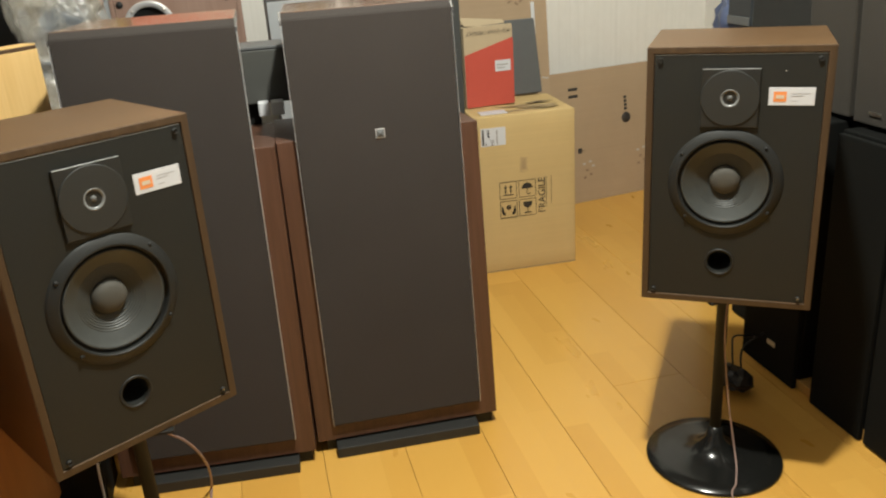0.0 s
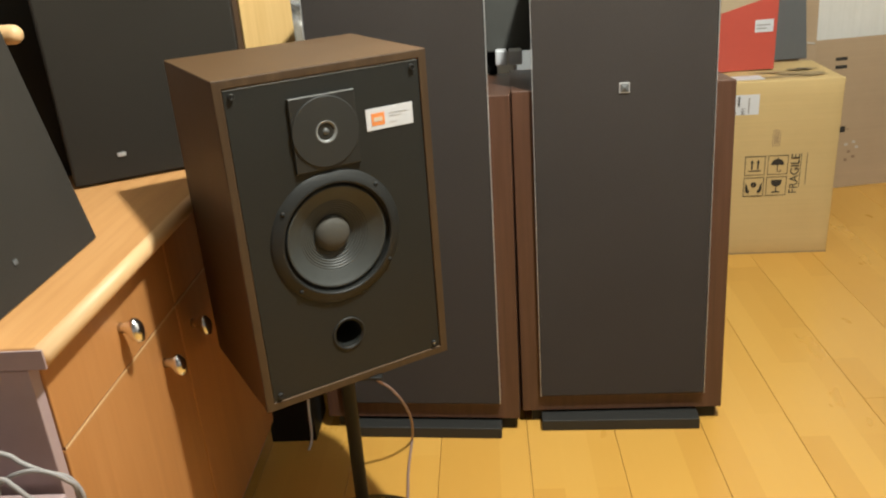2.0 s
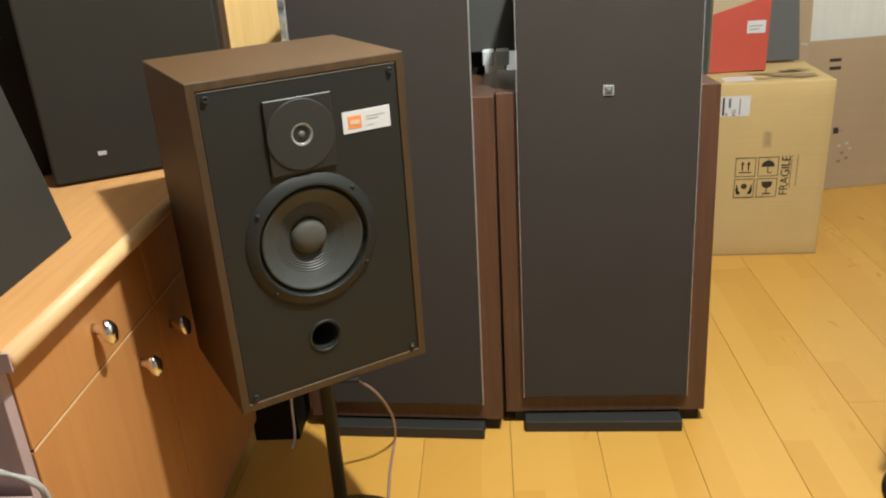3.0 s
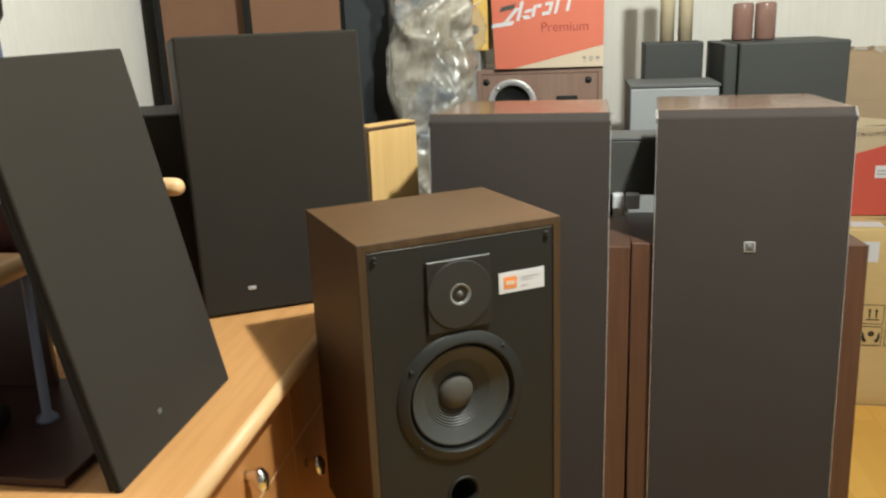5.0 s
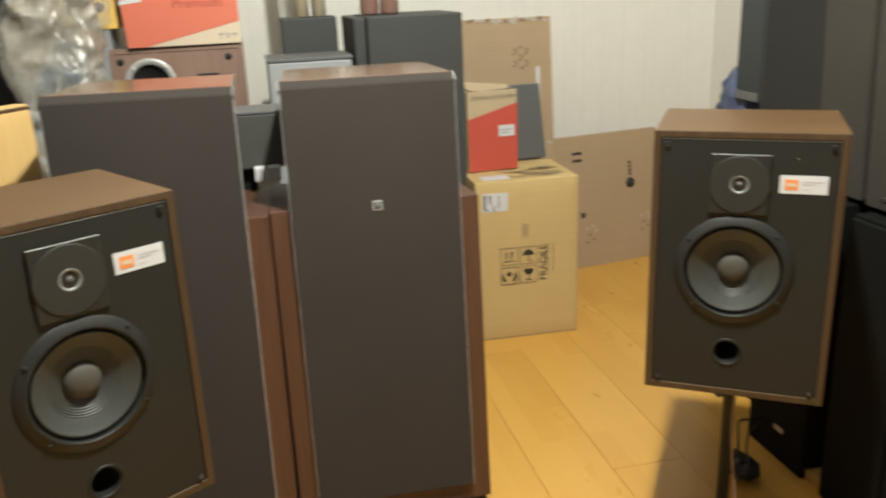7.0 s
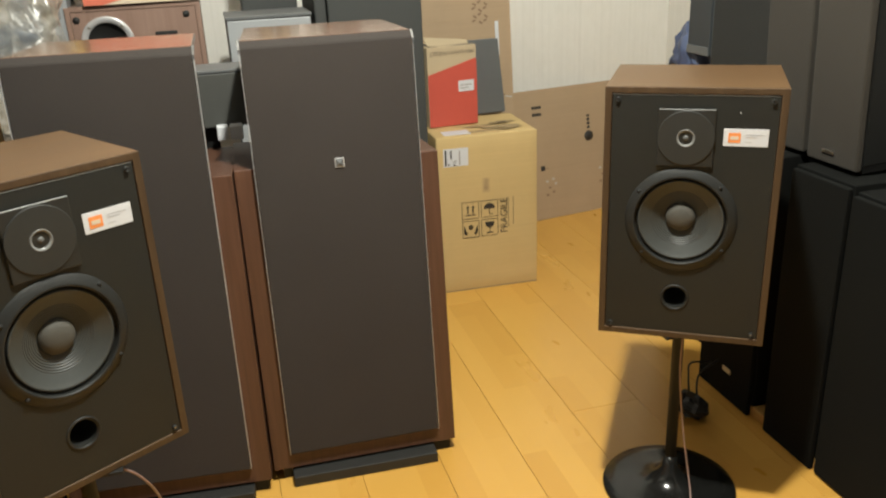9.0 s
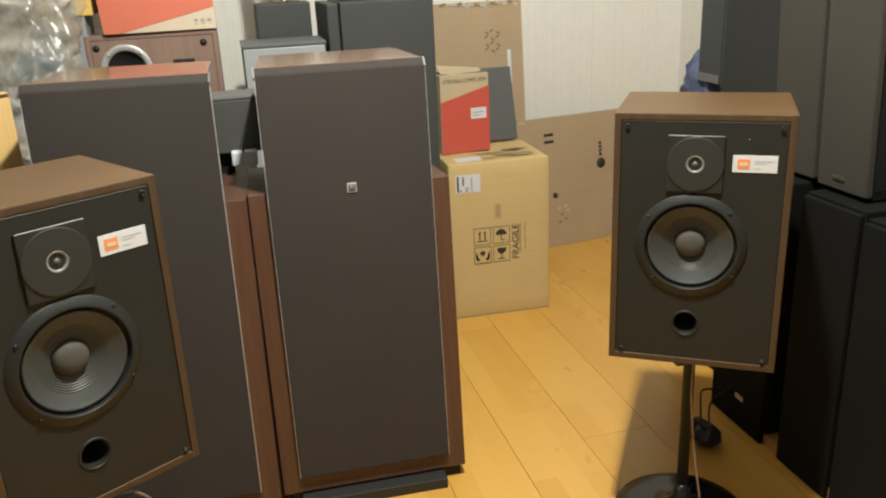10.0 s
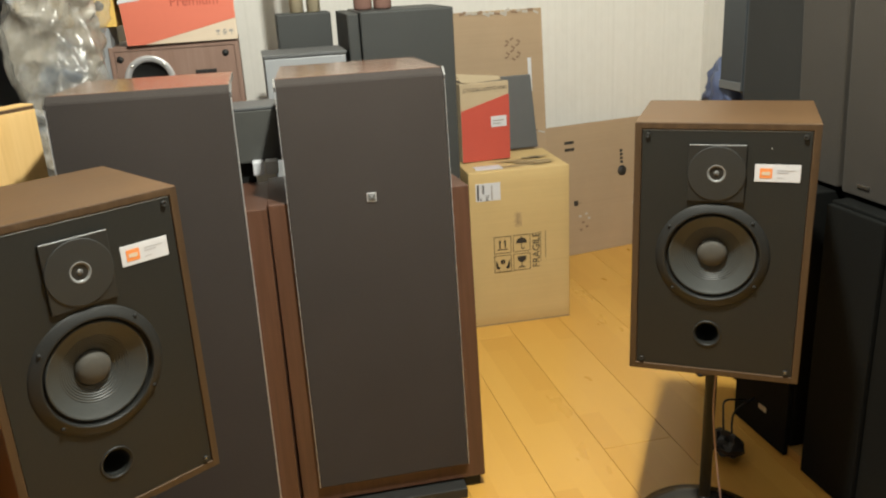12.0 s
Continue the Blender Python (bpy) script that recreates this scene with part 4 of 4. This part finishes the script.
def sack(label, sx, sy, sz, seed, m):
    s = thing("plastic_sack", label, "plastic sack", m, "plastic sacks")
    part("film", film_bag(sx, sy, sz, seed, True), FILM, s, "clear crinkled outer film")
    part("packing", film_bag(sx * 0.84, sy * 0.8, sz * 0.9, seed + 0.4, False), PACKING, s, "wadded white, tan and blue packing sheet")
    return s


sack("crumpled clear plastic sack of packing film, white, tan and blue", 0.112, 0.095, 0.33, 1.0, pose(-0.455, 2.45, 1.13))
sack("crumpled clear plastic sack of packing film standing on a carton", 0.142, 0.1, 0.3, 4.2, pose(-0.45, 2.44, 0.74))
tagged(part("support_crate", box(-0.6, -0.36, 2.34, 2.58, 0, 0.43, 0.004), CARD_DULL), "plain brown carton under the plastic sack", "box")


# ---- tall rust-fronted loudspeakers in the far corner ----
for x in (-1.093, -0.831):
    s = black_speaker("tall_loudspeaker", "tall loudspeaker with rust-brown cloth front and black cabinet", 0.245, 0.42, 1.5, pose(x, 2.38, 0, 0, 0, 10), GRILLE_RUST, CABINET_BLACK, "tall rust-fronted loudspeakers")
    part("side_cheek", box(-0.143, -0.1235, -0.003, 0.42, 0.0, 1.5, 0.003), CABINET_BLACK, s, "black side of the cabinet")
black_speaker("tall_black_loudspeaker", "tall plain blue-grey loudspeaker beside the rust-fronted pair", 0.155, 0.24, 1.5, pose(-0.688, 2.56, 0, 0, 0, 6), DARKSLATE, CABINET_BLACK)


# ---- desk on the left wall ----
DX, DY0, DY1, DZ = -0.482, 0.835, 1.6, 0.67
desk = thing("desk_cabinet", "low beech desk cabinet with drawers, doors and chrome knobs", "cabinet", pose(0, 0, 0))
part("body", box(-1.26, DX - 0.045, DY0 + 0.02, DY1 - 0.01, 0.02, DZ - 0.026), MAUVE, desk, "mauve laminated carcass")
part("worktop", box(-1.28, DX - 0.012, DY0, DY1, DZ - 0.026, DZ, 0.003), BEECH, desk, "beech laminate worktop")
bm = lathe([(0, DY0 + 0.001), (0.013, DY0 + 0.001), (0.013, DY1 - 0.001), (0, DY1 - 0.001)], 24, (DX - 0.0135, 0, DZ - 0.013), "y")
part("rounded_edge", bm, EDGE, desk, "pale rounded front edge")
part("end_cap", box(-1.27, DX - 0.005, DY0 - 0.003, DY0 - 0.0005, DZ - 0.025, DZ - 0.002, 0.0005), MAUVE, desk, "mauve end edge")
part("side_panel", box(-1.25, DX - 0.028, DY0 + 0.001, DY0 + 0.019, 0.0, DZ - 0.028, 0.001), MAUVE, desk, "mauve side panel")
for y0 in (DY0 + 0.02, DY0 + 0.392):
    far = y0 > 1
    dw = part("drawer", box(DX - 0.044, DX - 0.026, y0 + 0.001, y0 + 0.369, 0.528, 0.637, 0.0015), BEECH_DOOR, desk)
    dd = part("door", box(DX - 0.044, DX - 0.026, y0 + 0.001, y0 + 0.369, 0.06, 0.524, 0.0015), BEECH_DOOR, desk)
    for own, y, z in ((dw, y0 + 0.185, 0.585), (dd, y0 + (0.045 if far else 0.29), 0.47)):
        bm = lathe([(0, 0), (0.006, 0.0), (0.0055, 0.009), (0.009, 0.014), (0.0125, 0.019), (0.013, 0.024), (0.0095, 0.03), (0, 0.032)], 28, axis="x")
        for v in bm.verts:
            v.co.z = v.co.z * 1.35 - 0.35 * max(0, v.co.x - 0.01)
        for v in bm.verts:
            v.co += Vector((DX - 0.026, y, z))
        part("knob", bm, CHROME, own, "shiny chrome drop-shaped knob")
    part("light_edge", box(DX - 0.0262, DX - 0.0252, y0 + 0.002, y0 + 0.368, 0.5245, 0.5275), EDGE, desk)
part("kickboard", box(-1.2, DX - 0.06, DY0 + 0.03, DY1 - 0.02, 0, 0.058), MAROON, desk)

# cloth-fronted loudspeakers standing on the desk
up = black_speaker("desk_loudspeaker", "black cloth-fronted loudspeaker standing upright on the desk", 0.312, 0.235, 0.484, pose(-0.577, 1.474, DZ, 0, 0, 29) @ pose(0, 0, 0, -2.5), GRILLE_BLACK, CABINET_BLACK, "covered loudspeakers on the desk")
part("badge", box(-0.079, -0.065, -0.0085, -0.0062, 0.044, 0.051, 0.0006), SILVER, up, "small silver badge")
ln = thing("speaker_grille_panel", "black cloth loudspeaker cover tilted back against the riser shelf", "grille", pose(-0.573, 1.007, DZ, 0, 0, 90) @ pose(0, 0, 0, -11.6))
part("frame", box(-0.147, 0.147, 0.0075, 0.014, 0.002, 0.482, 0.001), BLACK, ln)
part("grille", box(-0.15, 0.15, -0.004, 0.007, 0.0, 0.484, 0.003), GRILLE_BLACK, ln)
part("badge", box(-0.041, -0.032, -0.0055, -0.0041, 0.041, 0.047, 0.0005), SLATE, ln, "small dull badge")
bc = thing("black_case", "flat black case standing behind the desk loudspeaker", "case", pose(-0.735, 1.49, DZ, 0, 0, 20))
part("body", box(-0.13, 0.0, 0.013, 0.2, 0, 0.352, 0.003), BARS, bc)
part("front_panel", box(-0.129, -0.001, 0.0, 0.012, 0.001, 0.351, 0.003), GRILLE_DARK, bc)
riser = thing("riser_shelf", "beech riser shelf with rounded edge on metal legs, on the desk", "shelf", pose(0, 0, 0))
part("shelf_board", box(-1.199, -0.79, 0.845, 1.068, 0.862, 0.888, 0.003), BEECH, riser)
part("rounded_edge", lathe([(0, 0.84), (0.0135, 0.842), (0.0135, 1.064), (0.012, 1.07), (0.008, 1.075), (0, 1.076)], 24, (-0.79, 0, 0.875)), EDGE, riser, "pale rounded edge")
part("upper_board", box(-1.199, -0.80, 1.176, 1.42, 0.941, 0.967, 0.003), BEECH, riser)
part("upper_edge", lathe([(0, -1.199), (0.0128, -1.198), (0.0128, -0.624), (0.0115, -0.618), (0.0075, -0.613), (0, -0.612)], 24, (0, 1.173, 0.954), "x"), EDGE, riser, "pale rounded edge of the upper shelf")
for y in (1.23, 1.38):
    part("post", lathe([(0, DZ + 0.001), (0.012, DZ + 0.001), (0.012, 0.941), (0, 0.941)], 16, (-0.98, y, 0), "z"), MAROON, riser)
part("back_panel", box(-1.21, -1.2, 0.84, 1.5, DZ + 0.001, 0.861, 0.001), MAROON, riser, "dark maroon back panel")
part("end_panel", box(-1.199, -0.885, 1.488, 1.498, DZ + 0.001, 0.861, 0.001), MAROON, riser, "dark maroon end panel")
part("base_board", box(-1.22, -0.64, 0.86, 1.12, DZ + 0.001, DZ + 0.012, 0.001), MAROON, riser, "dark maroon base board")
part("rear_board", box(-1.199, -0.80, 1.09, 1.1, DZ + 0.013, 0.861, 0.001), MAROON, riser, "dark maroon rear board")
for x, y, u, v in ((-0.75, 0.995, -0.8, 1.068), (-1.17, 0.87, -1.17, 0.87), (-1.17, 1.04, -1.17, 1.04)):
    bm = lathe([(0, DZ + 0.012), (0.014, DZ + 0.012), (0.0135, DZ + 0.016), (0.0062, DZ + 0.022), (0.0058, 0.862), (0, 0.862)], 20, (x, y, 0), "z")
    for w in bm.verts:
        k = max(0.0, (w.co.z - DZ - 0.012) / (0.85 - DZ))
        w.co.x, w.co.y = w.co.x + (u - x) * k, w.co.y + (v - y) * k
    part("leg", bm, PIPE, riser, "blue-grey metal leg")
tagged(part("dark_device", box(-0.87, -0.785, 0.9, 0.985, DZ + 0.012, DZ + 0.046, 0.014, 3), BLACK), "small black device under the riser shelf", "device")
tagged(part("dark_clutter", box(-1.15, -0.84, 0.88, 1.05, 0.888, 0.985, 0.015, 3), MAROON), "dark box lying on the riser shelf", "box")

dl = thing("desk_lamp", "blue desk lamp with a black head behind the riser shelf", "lamp", pose(-1.02, 1.37, 0.967))
part("base", lathe([(0, 0), (0.05, 0), (0.05, 0.012), (0.02, 0.02), (0, 0.02)], 28, axis="z"), BLACK, dl)
part("arm", lathe([(0, 0.015), (0.022, 0.015), (0.018, 0.221), (0, 0.221)], 20, axis="z"), BLUE, dl, "blue plastic arm")
part("head", lathe([(0, 0.211), (0.02, 0.216), (0.03, 0.231), (0.032, 0.271), (0.02, 0.286), (0, 0.289)], 28, axis="z"), BLACK, dl)

pale = thing("pale_backed_box", "wooden box seen from its pale unpainted back, brown rim", "box", pose(-0.462, 1.84, 0.0, 0, 0, 52))
part("rim", shell(0.148, 0.95, 0.04, 0.012, 0.006), WALNUT_V_SHADED, pale)
part("pale_panel", box(-0.058, 0.074, -0.001, 0.0055, 0.013, 0.943, 0.001), PINE, pale, "pale board")
part("top_board", box(-0.06, 0.073, 0.0, 0.04, 0.9505, 0.954, 0.001), PINE, pale)
tagged(part("low_black_box", box(-0.52, -0.42, 1.6, 1.72, 0, 0.3, 0.002), CABINET_BLACK), "black box on the floor beside the desk", "box")


# ---- stacked loudspeakers on the right ----
bd = tagged(part("floor_board", box(1.214, 1.34, 1.29, 1.75, 0.0, 0.025, 0.0015), OLDBOARD), "wooden board lying under a black cabinet", "board")
c1 = thing("black_floor_cabinet", "large matt black loudspeaker cabinet on a pale board", "loudspeaker", pose(0, 0, 0), "black floor cabinets")
part("cabinet", box(1.212, 1.6, 1.522, 1.745, 0.027, 0.67, 0.003), DEEP_VINYL, c1)
part("front_cloth", box(1.198, 1.211, 1.525, 1.742, 0.002, 0.664, 0.003), GRILLE_DEEP, c1)
part("badge", box(1.195, 1.1976, 1.602, 1.634, 0.079, 0.092, 0.0005), BONE, c1, "small pale badge")
c4 = thing("black_floor_cabinet", "black cabinet carrying a plain black loudspeaker", "loudspeaker", pose(0, 0, 0), "black floor cabinets")
part("cabinet", box(1.315, 1.6, 1.755, 1.965, 0.0, 0.67, 0.003), DEEP_VINYL, c4)
part("front_cloth", box(1.302, 1.314, 1.758, 1.962, 0.006, 0.664, 0.003), GRILLE_DEEP, c4)
c2 = thing("black_floor_cabinet", "large matt black loudspeaker cabinet on the floor", "loudspeaker", pose(0, 0, 0), "black floor cabinets")
part("cabinet", box(1.214, 1.62, 1.29, 1.465, 0.027, 0.67, 0.003), DEEP_VINYL, c2)
part("front_cloth", box(1.2, 1.213, 1.293, 1.462, 0.002, 0.664, 0.003), GRILLE_DEEP, c2)
c3 = thing("black_floor_cabinet", "large matt black loudspeaker cabinet standing directly on the floor", "loudspeaker", pose(0, 0, 0), "black floor cabinets")
part("cabinet", box(1.214, 1.62, 0.75, 1.283, 0.0, 0.66, 0.003), DEEP_VINYL, c3)
part("front_cloth", box(1.2, 1.213, 0.754, 1.279, 0.006, 0.654, 0.003), GRILLE_DEEP, c3)


def taupe(y0, y1, x, label):
    """A speaker whose front looks towards -x, leaning back a little."""
    s = thing("taupe_loudspeaker", label, "loudspeaker", pose(x, 0, 0.673) @ pose(0, 0, 0, 0, -2.5, 0), "taupe-fronted loudspeakers")
    part("cabinet", box(0.014, 0.28, y0, y1, 0.018, 0.75, 0.003), CABINET_BLACK, s)
    part("grille", box(-0.004, 0.013, y0 + 0.003, y1 - 0.003, 0.008, 0.746, 0.004), GRILLE_TAUPE, s, "taupe grille cloth")
    part("foot_rail", box(0.02, 0.27, y0 + 0.01, y1 - 0.01, 0.0, 0.018), BLACK, s)
    return s


t1 = taupe(1.33, 1.482, 1.25, "taupe cloth-fronted loudspeaker with a small badge on a black cabinet")
part("badge", box(-0.0068, -0.0042, 1.395, 1.43, 0.03, 0.037, 0.0005), ALU, t1, "small silver badge")
taupe(1.505, 1.657, 1.262, "taupe cloth-fronted loudspeaker beside its twin on a black cabinet")
b1 = thing("black_loudspeaker", "plain black loudspeaker on a black cabinet beside the taupe pair", "loudspeaker", pose(0, 0, 0))
part("cabinet", box(1.314, 1.6, 1.7, 1.955, 0.672, 1.42, 0.003), CABINET_BLACK, b1)
part("grille", box(1.298, 1.313, 1.704, 1.952, 0.68, 1.416, 0.004), GRILLE_DARK, b1)
b2 = thing("slate_loudspeaker", "slim slate-grey loudspeaker resting on a blue plastic bag", "loudspeaker", pose(0, 0, 0))
part("cabinet", box(1.305, 1.6, 1.96, 2.075, 0.826, 1.42, 0.004), DARKSLATE, b2)
part("front_panel", box(1.3, 1.3045, 1.965, 2.07, 0.83, 1.415, 0.002), DARKSLATE, b2)
part("foot_strip", box(1.2965, 1.2995, 1.966, 2.069, 0.83, 0.852, 0.001), SLATE, b2, "grey strip along the foot")
bag = bmesh.new()
bmesh.ops.create_icosphere(bag, subdivisions=4, radius=1.0)
for v in bag.verts:
    p = v.co.copy()
    tall = 0.12 if p.z > 0 else 0.055
    q = Vector((p.x * 0.06, p.y * 0.095, p.z * tall))
    q.y *= 1 - 0.35 * max(0, p.z)
    v.co = q + noise.noise_vector(p * 2.6) * 0.02 + p * 0.014 * (1 - 2 * abs(noise.noise(Vector((p.x * 4, p.y * 5, p.z * 2)))))
for f in bag.faces:
    f.smooth = True
tagged(part("blue_bag", bag, BLUE, m=pose(1.37, 2.115, 0.792)), "crumpled blue plastic bag on a dark box", "bag")
tagged(part("dark_box", box(1.345, 1.6, 1.975, 2.2, 0, 0.735, 0.003), CABINET_BLACK), "dark box under the blue bag", "box")


# ---- cables ----
tagged(part("speaker_cable", tube([(-0.3, 1.44, 0.36), (-0.275, 1.435, 0.3), (-0.248, 1.44, 0.252), (-0.222, 1.46, 0.215), (-0.203, 1.49, 0.16), (-0.197, 1.535, 0.09), (-0.202, 1.572, 0.03), (-0.206, 1.578, 0.005), (-0.206, 1.48, 0.0035), (-0.201, 1.398, 0.0035), (-0.192, 1.2, 0.0035), (-0.19, 1.0, 0.0035)], 0.0028), WIRE), "thin pinkish speaker cable hanging from a loudspeaker to the floor", "cable")
tagged(part("speaker_cable", tube([(0.872, 1.32, 0.413), (0.865, 1.312, 0.31), (0.88, 1.31, 0.173), (0.893, 1.3, 0.07), (0.885, 1.27, 0.026), (0.86, 1.23, 0.017), (0.832, 1.19, 0.007), (0.8, 1.0, 0.004)], 0.0019), WIRE), "thin pinkish speaker cable hanging along the stand pole", "cable")
tagged(part("white_cable", tube([(-0.41, 1.585, 0.22), (-0.421, 1.58, 0.114), (-0.423, 1.575, 0.03), (-0.43, 1.56, 0.004)], 0.003), WHITE), "thin white cable hanging beside the black box", "cable")
plug = bmesh.new()
bmesh.ops.create_icosphere(plug, subdivisions=3, radius=1.0)
for v in plug.verts:
    p = v.co.copy()
    v.co = Vector((p.x * 0.036, p.y * 0.05, p.z * 0.032)) + noise.noise_vector(p * 2.2) * 0.013 - p * 0.01 * abs(noise.noise(p * 4.0))
tagged(part("black_plug", plug, WIRE_BLACK, m=pose(1.07, 1.572, 0.034)), "black lump of mains plug and wire on the floor", "plug")
for run in (((1.065, 1.575, 0.05), (1.078, 1.605, 0.095), (1.112, 1.65, 0.105), (1.197, 1.69, 0.07)), ((1.083, 1.565, 0.045), (1.1, 1.6, 0.07), (1.13, 1.63, 0.085), (1.197, 1.655, 0.095))):
    tagged(part("black_cable", tube(run, 0.0025), WIRE_BLACK), "black cable looping from the plug bundle to a cabinet", "cable", "black cables")
CABLE_RUNS = (
    ((-0.66, 0.74, 0.495), (-0.59, 0.765, 0.51), (-0.539, 0.78, 0.54), (-0.519, 0.78, 0.551), (-0.499, 0.78, 0.555), (-0.483, 0.782, 0.55), (-0.47, 0.785, 0.538), (-0.464, 0.79, 0.518), (-0.47, 0.79, 0.45)),
    ((-0.64, 0.77, 0.53), (-0.57, 0.785, 0.578), (-0.528, 0.785, 0.573), (-0.513, 0.785, 0.562), (-0.492, 0.785, 0.55), (-0.468, 0.79, 0.535), (-0.46, 0.79, 0.5), (-0.48, 0.79, 0.42)),
    ((-0.62, 0.75, 0.5), (-0.56, 0.765, 0.55), (-0.53, 0.77, 0.553), (-0.518, 0.77, 0.544), (-0.506, 0.77, 0.529), (-0.496, 0.775, 0.512), (-0.49, 0.78, 0.46)),
)
for run in CABLE_RUNS:
    tagged(part("grey_cable", tube(run, 0.0028), WIRE_GREY), "pale grey cable looping over a low box beside the desk", "cable", "grey cables")
for k in range(6):
    n, r = 14, 0.03 + 0.004 * (k % 3)
    coil = [(-0.565 - 0.008 * k + r * math.cos(i * 0.9 + k), 0.765 + 0.02 * math.sin(i * 0.7 + k), 0.535 + 0.034 * math.sin(i * 0.9 + k) + 0.008 * math.sin(i * 2.1)) for i in range(n)]
    tagged(part("grey_cable", tube(coil, 0.0045), WIRE_GREY), "pale grey cable heaped in coils on a low box", "cable", "grey cables")
tagged(part("low_box", box(-1.2, -0.5, 0.55, 0.826, 0.0, 0.49, 0.004), MAUVE), "low mauve box heaped with grey cables beside the desk", "box")


# ---- floor planks ----
floor = tagged(part("floor", box(X0 - 0.1, X1 + 0.1, Y0 - 0.1, Y1 + 0.1, -0.08, -0.012), plain("floor_base", (0.1, 0.06, 0.03), 0.8)), "pale maple three-strip parquet floor, lacquered", "floor", kind="structure")
PW, PL = 0.188, 2.2
shared = {}
col = 0
x = 0.046 - 8 * PW
while x < X1:
    y = Y0 - (0.35 + 0.73 * col) % PL
    while y < Y1:
        a, b = max(y, Y0), min(y + PL, Y1)
        if b - a > 0.05:
            key = round(b - a, 3)
            if key not in shared:
                bm = box(0.0004, PW - 0.0004, 0.0004, b - a - 0.0004, -0.012, 0, 0.0007, 1)
                me = bpy.data.meshes.new("plank")
                bm.to_mesh(me)
                bm.free()
                me.materials.append(PARQUET)
                shared[key] = me
            ob = new("plank", shared[key])
            ob.parent = floor
            ob.location = (x, a, 0)
        y += PL
    x += PW
    col += 1
